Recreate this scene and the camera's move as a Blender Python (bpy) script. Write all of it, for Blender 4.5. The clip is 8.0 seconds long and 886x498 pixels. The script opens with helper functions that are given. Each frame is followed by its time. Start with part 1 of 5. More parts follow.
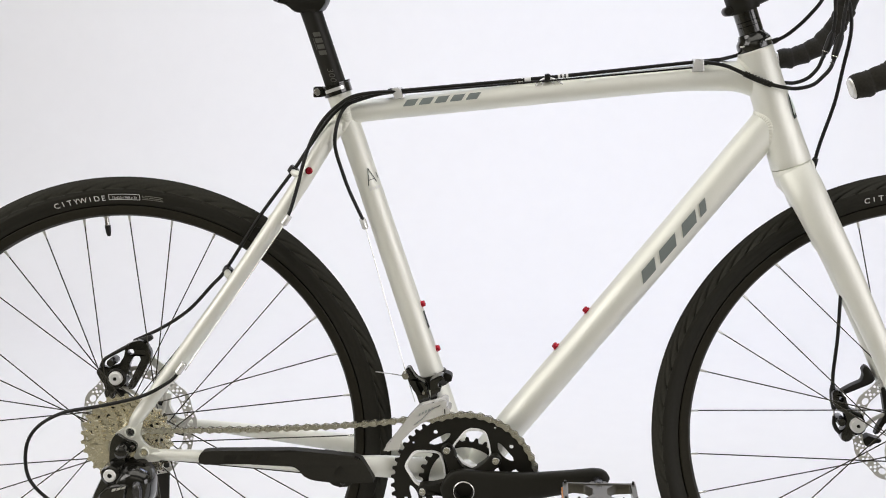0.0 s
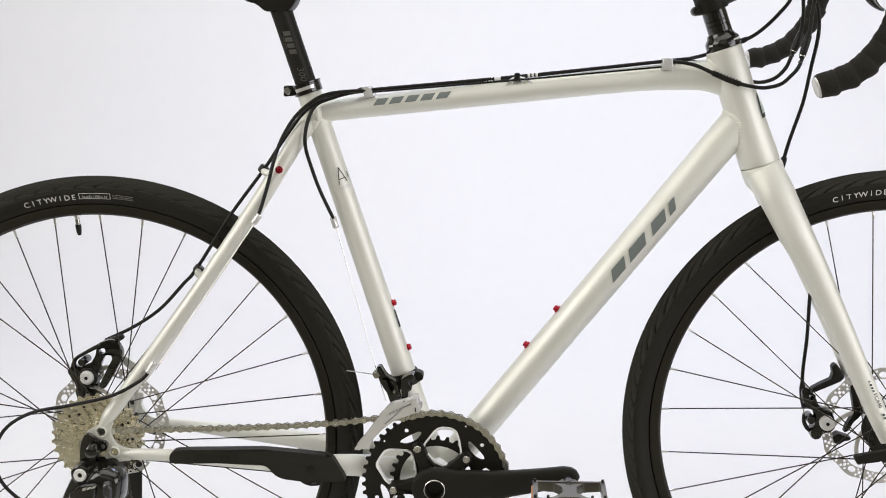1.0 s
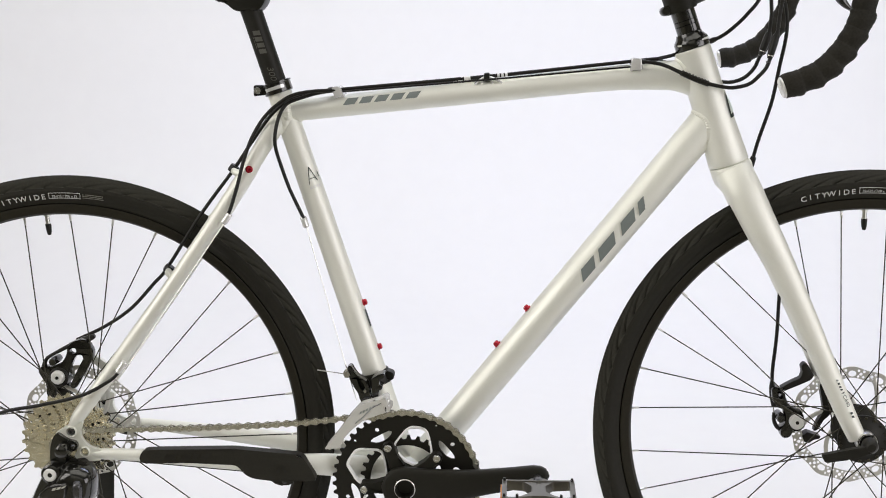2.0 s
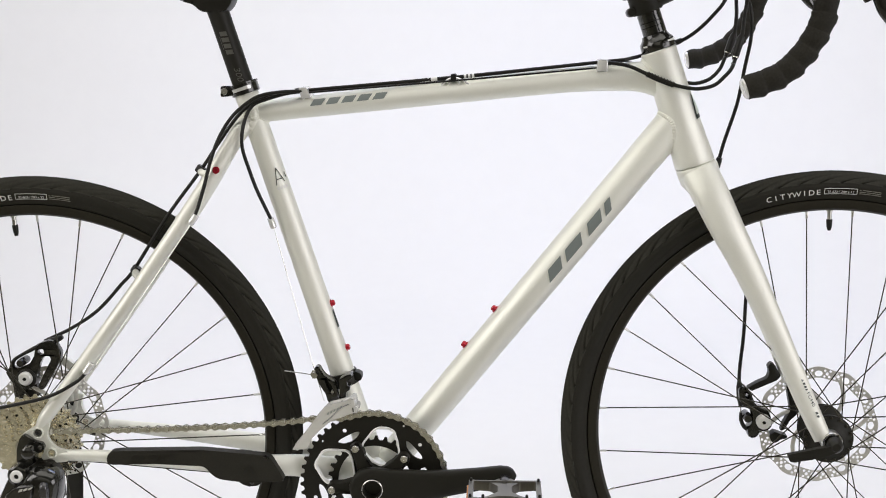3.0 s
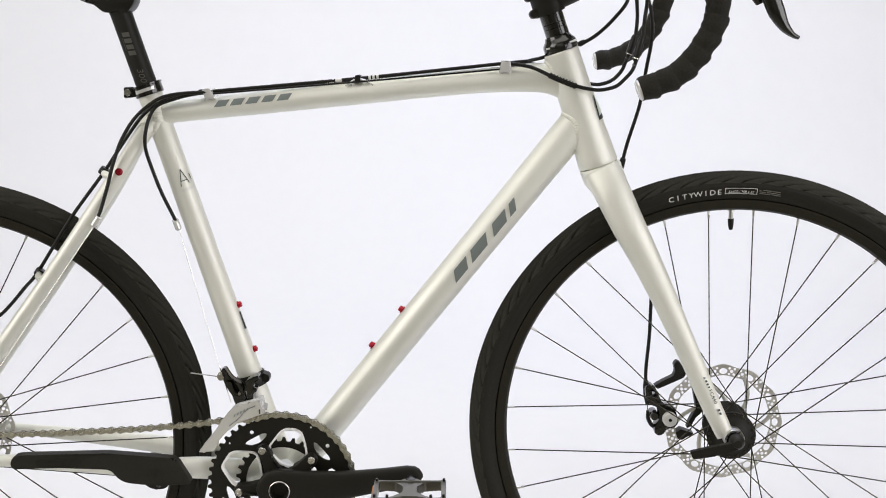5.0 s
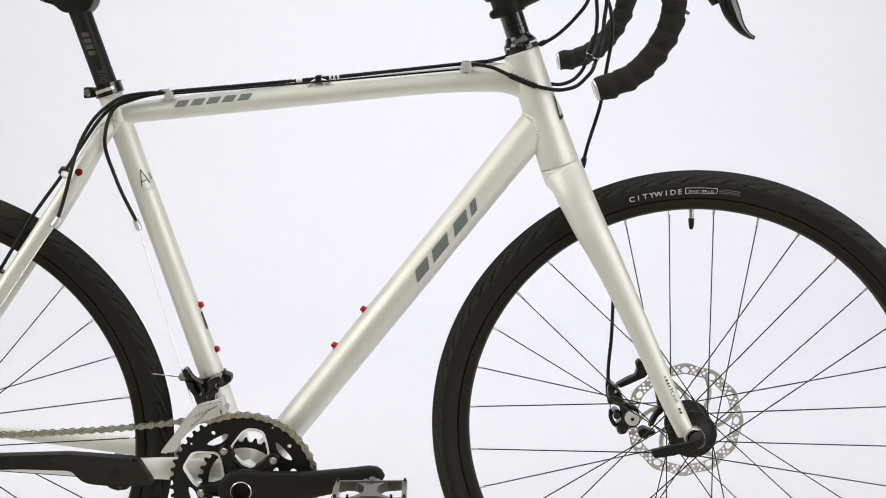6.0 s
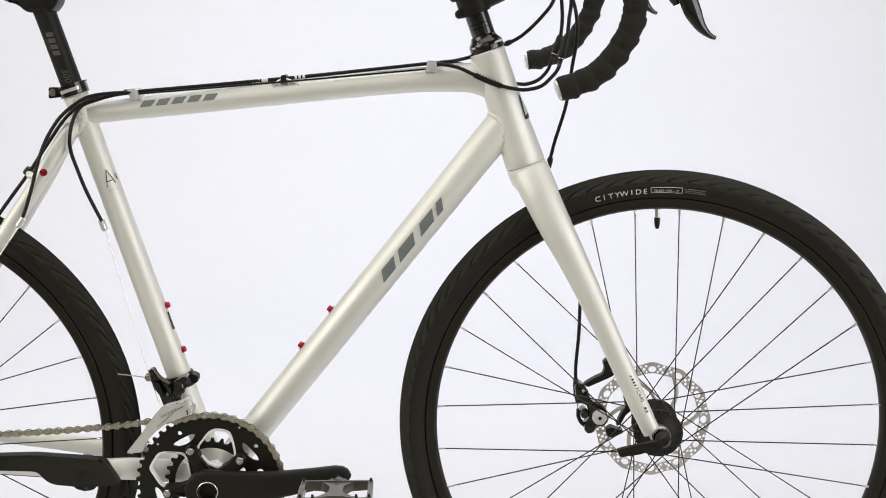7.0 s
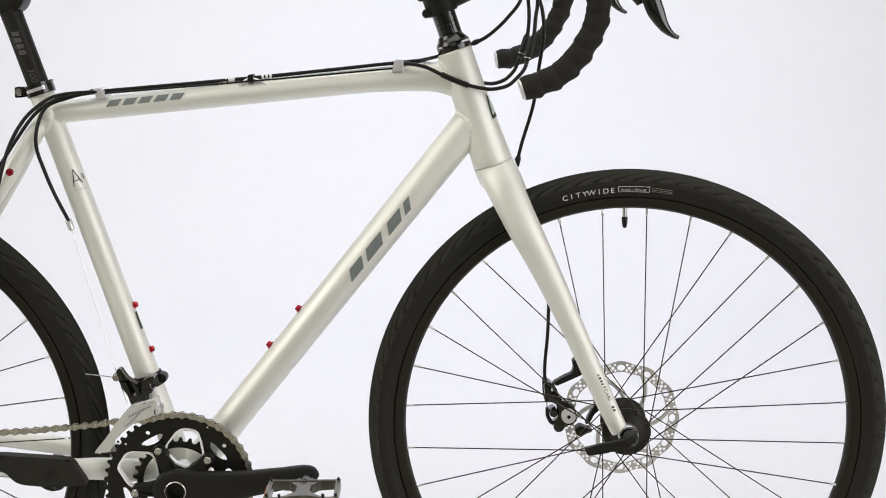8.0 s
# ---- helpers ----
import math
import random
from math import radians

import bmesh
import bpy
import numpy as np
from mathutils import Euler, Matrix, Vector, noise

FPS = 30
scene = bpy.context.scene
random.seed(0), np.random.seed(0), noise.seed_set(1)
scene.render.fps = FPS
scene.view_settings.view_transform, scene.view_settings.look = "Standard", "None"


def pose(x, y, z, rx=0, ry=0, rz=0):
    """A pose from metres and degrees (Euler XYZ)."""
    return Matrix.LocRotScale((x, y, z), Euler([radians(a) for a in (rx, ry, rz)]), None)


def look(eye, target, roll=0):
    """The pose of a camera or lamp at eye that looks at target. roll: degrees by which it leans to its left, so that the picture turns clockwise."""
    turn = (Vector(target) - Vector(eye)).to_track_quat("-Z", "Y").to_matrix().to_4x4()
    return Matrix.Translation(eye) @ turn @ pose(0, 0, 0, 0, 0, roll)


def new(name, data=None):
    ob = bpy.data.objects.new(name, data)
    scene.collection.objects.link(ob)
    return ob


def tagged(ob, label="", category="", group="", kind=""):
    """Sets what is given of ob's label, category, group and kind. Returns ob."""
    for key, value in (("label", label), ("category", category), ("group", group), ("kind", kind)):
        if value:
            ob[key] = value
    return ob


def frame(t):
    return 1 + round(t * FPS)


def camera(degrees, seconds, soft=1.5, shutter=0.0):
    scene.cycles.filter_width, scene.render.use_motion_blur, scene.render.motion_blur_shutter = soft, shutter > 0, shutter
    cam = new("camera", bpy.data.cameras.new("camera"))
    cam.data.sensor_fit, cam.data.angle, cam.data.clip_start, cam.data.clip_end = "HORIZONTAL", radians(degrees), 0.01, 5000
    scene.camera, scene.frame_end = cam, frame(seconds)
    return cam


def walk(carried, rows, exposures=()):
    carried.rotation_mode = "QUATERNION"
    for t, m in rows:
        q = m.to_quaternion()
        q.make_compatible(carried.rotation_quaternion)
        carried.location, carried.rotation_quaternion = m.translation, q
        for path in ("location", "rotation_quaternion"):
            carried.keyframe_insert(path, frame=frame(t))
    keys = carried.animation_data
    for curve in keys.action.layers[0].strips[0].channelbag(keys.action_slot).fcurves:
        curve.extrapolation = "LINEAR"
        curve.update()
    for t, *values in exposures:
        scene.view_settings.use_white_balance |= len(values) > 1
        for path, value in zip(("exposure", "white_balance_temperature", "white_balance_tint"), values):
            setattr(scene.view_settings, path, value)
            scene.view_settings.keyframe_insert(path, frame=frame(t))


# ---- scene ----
from mathutils.geometry import tessellate_polygon

# camera: a slow slide along the drive side of the bicycle
cam = camera(39.1, 8.0, soft=1.0)
PATH = [
    (0, (-0.4973, -1.6013, 0.8610), (-0.6469, 0.3649, 0.5266), -0.86),
    (0.5, (-0.4855, -1.6015, 0.8611), (-0.6265, 0.3651, 0.5261), -0.84),
    (1, (-0.4736, -1.6018, 0.8612), (-0.6053, 0.3653, 0.5246), -0.82),
    (1.5, (-0.4615, -1.6020, 0.8614), (-0.5841, 0.3655, 0.5234), -0.79),
    (3, (-0.4221, -1.6028, 0.8620), (-0.5174, 0.3661, 0.5243), -0.70),
    (3.5, (-0.4073, -1.6032, 0.8624), (-0.4881, 0.3665, 0.5250), -0.67),
    (4, (-0.3920, -1.6036, 0.8629), (-0.4538, 0.3667, 0.5252), -0.64),
    (4.5, (-0.3766, -1.6040, 0.8633), (-0.4166, 0.3667, 0.5245), -0.63),
    (5, (-0.3611, -1.6045, 0.8639), (-0.3815, 0.3663, 0.5241), -0.61),
    (6.5, (-0.3155, -1.6059, 0.8658), (-0.3037, 0.3643, 0.5228), -0.60),
    (7, (-0.3008, -1.6065, 0.8665), (-0.2801, 0.3636, 0.5222), -0.60),
    (7.5, (-0.2862, -1.6070, 0.8672), (-0.2568, 0.3627, 0.5213), -0.60),
    (8, (-0.2716, -1.6076, 0.8679), (-0.2355, 0.3616, 0.5204), -0.60),
]
walk(cam, [(t, look(eye, target, roll)) for t, eye, target, roll in PATH])

# world, lamps and exposure: a white studio with soft boxes above and in front, plus two added fills
WORLD = bpy.data.worlds.new("studio")
scene.world = WORLD
WORLD.use_nodes = True
WORLD.node_tree.nodes["Background"].inputs[0].default_value = (0.8, 0.85, 1.0, 1)
WORLD.node_tree.nodes["Background"].inputs[1].default_value = 0.05
scene.view_settings.exposure = 0.0


def soft_box(name, eye, target, wide, high, watts, colour):
    data = bpy.data.lights.new(name, "AREA")
    data.shape, data.size, data.size_y = "RECTANGLE", wide, high
    data.energy, data.color = watts, colour
    ob = new(name, data)
    ob.matrix_world = look(eye, target)
    return ob


soft_box("overhead_soft_box", (-0.5, -0.5, 2.8), (-0.5, -0.2, 0.0), 3.6, 1.8, 26, (1.0, 0.965, 0.88))
soft_box("backdrop_soft_box", (-0.35, 1.0, 2.9), (-0.35, 2.6, 0.8), 6.2, 0.6, 59, (0.992, 0.968, 0.955))
# Added blue lamp that tints the middle of the paper; no known source.
soft_box("backdrop_blue_fill", (-0.10, 1.3, 2.95), (-0.15, 2.9, 0.45), 1.4, 0.5, 18.5, (0.47, 0.59, 1.0))
# Weak warm fill added behind the camera to lift the near faces.
soft_box("front_fill_box", (-0.9, -3.4, 1.9), (-0.5, 0.0, 0.6), 2.6, 1.6, 7, (1.0, 0.965, 0.84))
soft_box("left_soft_box", (-2.90, -1.40, 1.75), (-0.45, 0.0, 0.6), 2.0, 2.0, 41, (1.0, 0.968, 0.93))
soft_box("right_soft_box", (2.00, -1.80, 1.10), (-0.4, 0.0, 0.6), 2.4, 1.8, 43, (1.0, 0.97, 1.0))


# materials
def material(name, colour, metal=0.0, rough=0.5, vary=0.08, grain=60.0, bump=0.0, bump_scale=400.0, coat=0.0, rough_vary=0.1, spec=0.5):
    m = bpy.data.materials.new(name)
    m.use_nodes = True
    nt = m.node_tree
    b = nt.nodes["Principled BSDF"]
    b.inputs["Metallic"].default_value = metal
    b.inputs["Coat Weight"].default_value = coat
    b.inputs["Specular IOR Level"].default_value = spec
    b.inputs["Coat Roughness"].default_value = 0.12
    tc = nt.nodes.new("ShaderNodeTexCoord")
    big = nt.nodes.new("ShaderNodeTexNoise")
    big.inputs["Scale"].default_value, big.inputs["Detail"].default_value = grain / 8, 4
    fine = nt.nodes.new("ShaderNodeTexNoise")
    fine.inputs["Scale"].default_value, fine.inputs["Detail"].default_value = grain * 6, 5
    nt.links.new(tc.outputs["Object"], big.inputs["Vector"])
    nt.links.new(tc.outputs["Object"], fine.inputs["Vector"])
    add = nt.nodes.new("ShaderNodeMath")
    add.operation = "ADD"
    nt.links.new(big.outputs["Fac"], add.inputs[0])
    nt.links.new(fine.outputs["Fac"], add.inputs[1])
    ramp = nt.nodes.new("ShaderNodeMapRange")
    ramp.inputs["From Min"].default_value, ramp.inputs["From Max"].default_value = 0.6, 1.4
    ramp.inputs["To Min"].default_value, ramp.inputs["To Max"].default_value = 1 - vary, 1 + vary
    nt.links.new(add.outputs[0], ramp.inputs["Value"])
    mul = nt.nodes.new("ShaderNodeVectorMath")
    mul.operation = "SCALE"
    mul.inputs[0].default_value = colour
    nt.links.new(ramp.outputs[0], mul.inputs["Scale"])
    nt.links.new(mul.outputs[0], b.inputs["Base Color"])
    rr = nt.nodes.new("ShaderNodeMapRange")
    rr.inputs["From Min"].default_value, rr.inputs["From Max"].default_value = 0.3, 0.7
    rr.inputs["To Min"].default_value, rr.inputs["To Max"].default_value = rough * (1 - rough_vary), rough * (1 + rough_vary)
    nt.links.new(big.outputs["Fac"], rr.inputs["Value"])
    nt.links.new(rr.outputs[0], b.inputs["Roughness"])
    if bump:
        bn = nt.nodes.new("ShaderNodeTexNoise")
        bn.inputs["Scale"].default_value, bn.inputs["Detail"].default_value = bump_scale, 4
        nt.links.new(tc.outputs["Object"], bn.inputs["Vector"])
        bp = nt.nodes.new("ShaderNodeBump")
        bp.inputs["Strength"].default_value, bp.inputs["Distance"].default_value = bump, 0.001
        nt.links.new(bn.outputs["Fac"], bp.inputs["Height"])
        nt.links.new(bp.outputs[0], b.inputs["Normal"])
    return m


SILVER = material("satin_silver_paint", (0.865, 0.868, 0.805), 0.68, 0.58, 0.02, 90, 0.03, 2600)
WELD = material("weld_bead_paint", (0.875, 0.875, 0.80), 0.68, 0.52, 0.03, 90)
BLACK = material("satin_black_anodised", (0.0112, 0.0102, 0.0070), 0.3, 0.42, 0.2, 80, 0.03, 1500)
GLOSS = material("gloss_black", (0.010, 0.0098, 0.008), 0.0, 0.16, 0.2, 80, coat=0.8)
MATT = material("matt_black_paint", (0.0110, 0.0102, 0.0068), 0.0, 0.5, 0.15, 60, 0.05, 1200, spec=0.28)
RUBBER = material("tyre_rubber", (0.0130, 0.0120, 0.0077), 0.0, 0.62, 0.22, 50, 0.12, 900, spec=0.28)
# Same rubber, paler: light on the tread facets is put into the colour.
LIT_TREAD = material("lit_tread_rubber", (0.031, 0.0298, 0.0225), 0.0, 0.62, 0.25, 60, 0.25, 1500, spec=0.28)
RIM = material("black_rim", (0.0165, 0.0145, 0.0088), 0.0, 0.55, 0.2, 60, spec=0.2)
HOUSING = material("cable_housing", (0.0105, 0.0100, 0.0085), 0.0, 0.34, 0.2, 60, spec=0.3)
STEEL = material("bright_steel", (0.62, 0.61, 0.58), 1.0, 0.28, 0.08, 120)
CASSETTE = material("nickel_plated_steel", (0.92, 0.87, 0.715), 0.92, 0.22, 0.2, 150, 0.45, 240)
CHAIN = material("chain_steel", (0.64, 0.625, 0.56), 0.95, 0.27, 0.2, 200)
SPOKE = material("black_steel_spoke", (0.040, 0.036, 0.024), 0.6, 0.38, 0.1, 100)
POLISHED = material("polished_aluminium", (0.85, 0.85, 0.84), 1.0, 0.2, 0.04, 100)
RED = material("red_anodised", (0.50, 0.025, 0.045), 0.6, 0.25, 0.1, 100)
GREY = material("grey_decal", (0.19, 0.215, 0.21), 0.0, 0.4, 0.05, 100)
INK = material("dark_decal", (0.02, 0.03, 0.026), 0.0, 0.4, 0.05, 100)
PRINT = material("pale_print", (0.78, 0.78, 0.76), 0.0, 0.5, 0.06, 100)
DIM = material("dim_print", (0.17, 0.165, 0.14), 0.0, 0.5, 0.06, 100)
TAPE = material("cork_bar_tape", (0.0165, 0.0150, 0.0105), 0.0, 0.72, 0.5, 70, 0.35, 700, spec=0.28)
KNOB = material("machined_aluminium", (0.85, 0.85, 0.83), 0.2, 0.3, 0.06, 120)
# Near-white and non-metal: stands in for light caught by the machined chamfers.
EDGE = material("lit_machined_edge", (0.94, 0.94, 0.93), 0.0, 0.35, 0.03, 120)
CLEAR = material("clear_lacquered_alloy", (0.88, 0.88, 0.87), 0.55, 0.20, 0.04, 100)
PEDAL = material("pedal_alloy", (0.15, 0.142, 0.12), 0.8, 0.30, 0.15, 120)
ROTOR = material("brushed_rotor_steel", (0.68, 0.67, 0.63), 0.55, 0.35, 0.08, 150)
FAINT = material("faint_print", (0.075, 0.073, 0.062), 0.0, 0.5, 0.06, 100)
GUARD = material("moulded_rubber_guard", (0.0175, 0.0160, 0.0112), 0.0, 0.6, 0.2, 60, 0.15, 900, spec=0.28)
GUNMETAL = material("gunmetal_grey", (0.11, 0.11, 0.115), 0.8, 0.25, 0.1, 120)
INLAY = material("pale_green_inlay", (0.72, 0.80, 0.74), 0.4, 0.3, 0.05, 100)
AMBER = material("amber_reflector", (0.55, 0.20, 0.03), 0.0, 0.25, 0.1, 100)
PAPER = material("white_studio_paper", (0.82, 0.82, 0.83), 0.0, 0.85, 0.012, 3, 0.05, 60)
# Unseen walls and floor: dark warm tone set to tint the tubes' reflections.
PLASTER = material("studio_wall_paint", (0.26, 0.245, 0.18), 0.0, 0.8, 0.03, 4, 0.05, 80)
CEILING = material("studio_ceiling_paint", (0.3, 0.3, 0.3), 0.0, 0.85, 0.03, 4, 0.05, 80)


# mesh helpers
def part(name, bm, mat, parent=None, label="", m=None):
    bmesh.ops.recalc_face_normals(bm, faces=bm.faces[:])
    me = bpy.data.meshes.new(name)
    for f in bm.faces:
        f.smooth = True
    bm.to_mesh(me)
    bm.free()
    me.set_sharp_from_angle(angle=radians(38))
    me.materials.append(mat)
    ob = new(name, me)
    ob.parent = parent
    if m is not None:
        ob.matrix_basis = m
    if label:
        tagged(ob, label)
    return ob


def glide(pts, n=8):
    """A smooth line through the points."""
    p = [Vector(q) for q in pts]
    p = [2 * p[0] - p[1]] + p + [2 * p[-1] - p[-2]]
    out = []
    for i in range(1, len(p) - 2):
        a, b, c, d = p[i - 1:i + 3]
        for k in range(n):
            t = k / n
            out.append(0.5 * (2 * b + (c - a) * t + (2 * a - 5 * b + 4 * c - d) * t * t + (3 * b - a - 3 * c + d) * t ** 3))
    return out + [p[-2]]


def sweep(bm, pts, radii, seg=12, caps=True, side=(0, 1, 0), closed=False):
    """A tube along the points. A radius is a number or a pair: along side, and across it."""
    pts = [Vector(q) for q in pts]
    n = len(pts)
    if not isinstance(radii, (list, tuple)) or (len(radii) == 2 and n != 2):
        radii = [radii] * n
    ref, rings = Vector(side), []
    for i, q in enumerate(pts):
        if closed:
            d = pts[(i + 1) % n] - pts[i - 1]
        else:
            d = pts[min(i + 1, n - 1)] - pts[max(i - 1, 0)]
        d.normalize()
        u = ref - d * ref.dot(d)
        if u.length < 1e-4:
            u = d.orthogonal()
        u.normalize()
        ref = u
        w = d.cross(u)
        r = radii[i]
        a, b = r if isinstance(r, (list, tuple)) else (r, r)
        rings.append([bm.verts.new(q + u * (a * math.cos(2 * math.pi * k / seg)) + w * (b * math.sin(2 * math.pi * k / seg))) for k in range(seg)])
    for i in range(n if closed else n - 1):
        a, b = rings[i], rings[(i + 1) % n]
        for k in range(seg):
            bm.faces.new((a[k], a[(k + 1) % seg], b[(k + 1) % seg], b[k]))
    if caps and not closed:
        bm.faces.new(rings[0][::-1])
        bm.faces.new(rings[-1])
    return rings


def spread(values, n):
    """Values spread evenly to n steps."""
    v = np.array(values, float)
    t = np.linspace(0, len(v) - 1, n)
    if v.ndim == 1:
        return [float(x) for x in np.interp(t, range(len(v)), v)]
    return [tuple(float(np.interp(s, range(len(v)), v[:, c])) for c in range(v.shape[1])) for s in t]


def lathe(bm, profile, centre=(0, 0, 0), seg=32, axis="Y", closed=False):
    """Turns (radius, distance along the axis) round an axis through centre."""
    c = Vector(centre)
    ax = {"X": (Vector((1, 0, 0)), Vector((0, 1, 0)), Vector((0, 0, 1))), "Y": (Vector((0, 1, 0)), Vector((1, 0, 0)), Vector((0, 0, 1))), "Z": (Vector((0, 0, 1)), Vector((1, 0, 0)), Vector((0, 1, 0)))}[axis] if isinstance(axis, str) else axis
    d, u, w = ax
    rings = []
    for r, s in profile:
        if r < 1e-6:
            rings.append([bm.verts.new(c + d * s)])
        else:
            rings.append([bm.verts.new(c + d * s + u * (r * math.cos(2 * math.pi * k / seg)) + w * (r * math.sin(2 * math.pi * k / seg))) for k in range(seg)])
    n = len(rings)
    for i in range(n if closed else n - 1):
        a, b = rings[i], rings[(i + 1) % n]
        for k in range(seg):
            q = [a[k % len(a)], a[(k + 1) % len(a)], b[(k + 1) % len(b)], b[k % len(b)]]
            q = list(dict.fromkeys(q))
            if len(q) > 2:
                bm.faces.new(q)


def around(axis):
    """Axis triple for lathe from any direction."""
    d = Vector(axis).normalized()
    u = d.orthogonal().normalized()
    return d, u, d.cross(u)


def ring2(cx, cz, r, n=16, a0=0.0, sx=1.0, sz=1.0):
    return [(cx + sx * r * math.cos(a0 + 2 * math.pi * k / n), cz + sz * r * math.sin(a0 + 2 * math.pi * k / n)) for k in range(n)]


def rounded(outline, r, n=4):
    """The outline (x, z) with its corners rounded."""
    out, m = [], len(outline)
    for i in range(m):
        p, a, b = Vector(outline[i]), Vector(outline[i - 1]), Vector(outline[(i + 1) % m])
        ra = min(r, (a - p).length * 0.45)
        rb = min(r, (b - p).length * 0.45)
        s, e = p + (a - p).normalized() * ra, p + (b - p).normalized() * rb
        for k in range(n + 1):
            t = k / n
            out.append(tuple(s * (1 - t) ** 2 + p * 2 * t * (1 - t) + e * t * t))
    return out


def plate(bm, outline, y0, y1, holes=(), bevel=0.0):
    """A plate in the x-z plane between y0 and y1, with holes through it. bevel: softened rims of the outline."""
    loops = [list(outline)] + [list(h) for h in holes]
    flat = [p for loop in loops for p in loop]
    tris = tessellate_polygon([[Vector((p[0], p[1], 0)) for p in loop] for loop in loops])
    front = [bm.verts.new((p[0], y0, p[1])) for p in flat]
    back = [bm.verts.new((p[0], y1, p[1])) for p in flat]
    for t in tris:
        for side, order in ((front, t), (back, t[::-1])):
            try:
                bm.faces.new([side[i] for i in order])
            except ValueError:
                pass
    base, rims = 0, []
    for loop in loops:
        m = len(loop)
        for i in range(m):
            a, b = base + i, base + (i + 1) % m
            bm.faces.new((front[a], front[b], back[b], back[a]))
            rims.append((front[a], front[b]))
        base += m
    if bevel:
        edges = [e for e in (bm.edges.get(r) for r in rims) if e]
        bmesh.ops.bevel(bm, geom=edges, offset=bevel, segments=2, profile=0.6, affect="EDGES")


def dome(bm, outline, y0, y1, n=6, grip=0.55):
    """A shell over an outline in the x-z plane: steep at the rim, then rounding over from y0 to y1."""
    cx, cz = sum(p[0] for p in outline) / len(outline), sum(p[1] for p in outline) / len(outline)
    rows = [[bm.verts.new((x, y0 + (y0 - y1) * 0.15, z)) for x, z in outline]]
    for k in range(n):
        t = math.pi / 2 * k / n
        f = 1 - (1 - math.cos(t)) * grip
        rows.append([bm.verts.new((cx + (x - cx) * f, y0 + (y1 - y0) * math.sin(t), cz + (z - cz) * f)) for x, z in outline])
    m = len(outline)
    for a, b in zip(rows, rows[1:]):
        for i in range(m):
            bm.faces.new((a[i], a[(i + 1) % m], b[(i + 1) % m], b[i]))
    top = bm.verts.new((cx, y1, cz))
    for i in range(m):
        bm.faces.new((rows[-1][i], rows[-1][(i + 1) % m], top))
    bm.faces.new(rows[0][::-1])
    bmesh.ops.recalc_face_normals(bm, faces=bm.faces[:])


def shaped(name, outline, y0, y1, mat, parent=None, holes=(), label="", bevel=0.0, m=None):
    bm = bmesh.new()
    plate(bm, outline, y0, y1, holes, bevel)
    return part(name, bm, mat, parent, label, m)


def tube(name, pts, radii, mat, parent=None, label="", seg=12, n=0, side=(0, 1, 0), m=None):
    bm = bmesh.new()
    if n:
        count = len(pts)
        pts = glide(pts, n)
        if isinstance(radii, (list, tuple)) and len(radii) == count and count != 2:
            radii = spread(radii, len(pts))
        elif isinstance(radii, (list, tuple)) and count == 2 and isinstance(radii[0], (list, tuple)):
            radii = spread(radii, len(pts))
    sweep(bm, pts, radii, seg, True, side)
    return part(name, bm, mat, parent, label, m)


def turned(name, profile, centre, mat, parent=None, label="", seg=32, axis="Y", m=None):
    bm = bmesh.new()
    lathe(bm, profile, centre, seg, axis)
    return part(name, bm, mat, parent, label, m)


def letters(body, size, fn, mat, parent, name="lettering", label="", centred=True):
    """Words in the built-in font, laid on a surface: fn takes (u, v) in metres."""
    cu = bpy.data.curves.new("words", "FONT")
    cu.body, cu.size, cu.resolution_u = body, size, 3
    cu.align_x = "CENTER" if centred else "LEFT"
    ob = new("words", cu)
    me = bpy.data.meshes.new_from_object(ob)
    bm = bmesh.new()
    bm.from_mesh(me)
    bpy.data.objects.remove(ob)
    bpy.data.meshes.remove(me)
    bmesh.ops.triangulate(bm, faces=bm.faces[:])
    for v in bm.verts:
        v.co = fn(v.co.x, v.co.y)
    return part(name, bm, mat, parent, label)


def decal(name, corners, fn, mat, parent, label="", n=8):
    """A four-cornered patch in (u, v), laid on a surface."""
    bm = bmesh.new()
    a, b, c, d = (Vector(q) for q in corners)
    grid = [[bm.verts.new(fn(*((a.lerp(b, i / n)).lerp(d.lerp(c, i / n), j / n)))) for i in range(n + 1)] for j in range(n + 1)]
    for j in range(n):
        for i in range(n):
            bm.faces.new((grid[j][i], grid[j][i + 1], grid[j + 1][i + 1], grid[j + 1][i]))
    return part(name, bm, mat, parent, label)


def on_tube(p0, p1, r, lift=0.0004, turn=0.0):
    """A map of (along, around) onto a tube's near side; around goes up and to the rear with turn in degrees."""
    p0, p1 = Vector(p0), Vector(p1)
    d = (p1 - p0).normalized()
    near = Vector((0, -1, 0))
    near = (near - d * near.dot(d)).normalized()
    up = near.cross(d)
    if up.z < 0:
        up = -up

    def fn(u, v):
        a = v / r + radians(turn)
        return p0 + d * u + (near * math.cos(a) + up * math.sin(a)) * (r + lift)
    return fn


def weld_bead(line, tube0, tube1, r0=0.0066, lift=-0.0050):
    """A scalloped bead along the line where two tubes meet; each tube is (point, direction)."""
    bm = bmesh.new()
    pts, rad = [], []
    for k, p in enumerate(line):
        n = Vector((0, 0, 0))
        for q, e in (tube0, tube1):
            e = Vector(e).normalized()
            o = p - Vector(q)
            n += (o - e * o.dot(e)).normalized()
        pts.append(p + n.normalized() * lift)
        rad.append(r0 * (0.93 + 0.07 * (1 - (2 * ((k % 9) / 9) - 1) ** 2)))
    sweep(bm, pts, rad, 10, closed=True)
    return bm


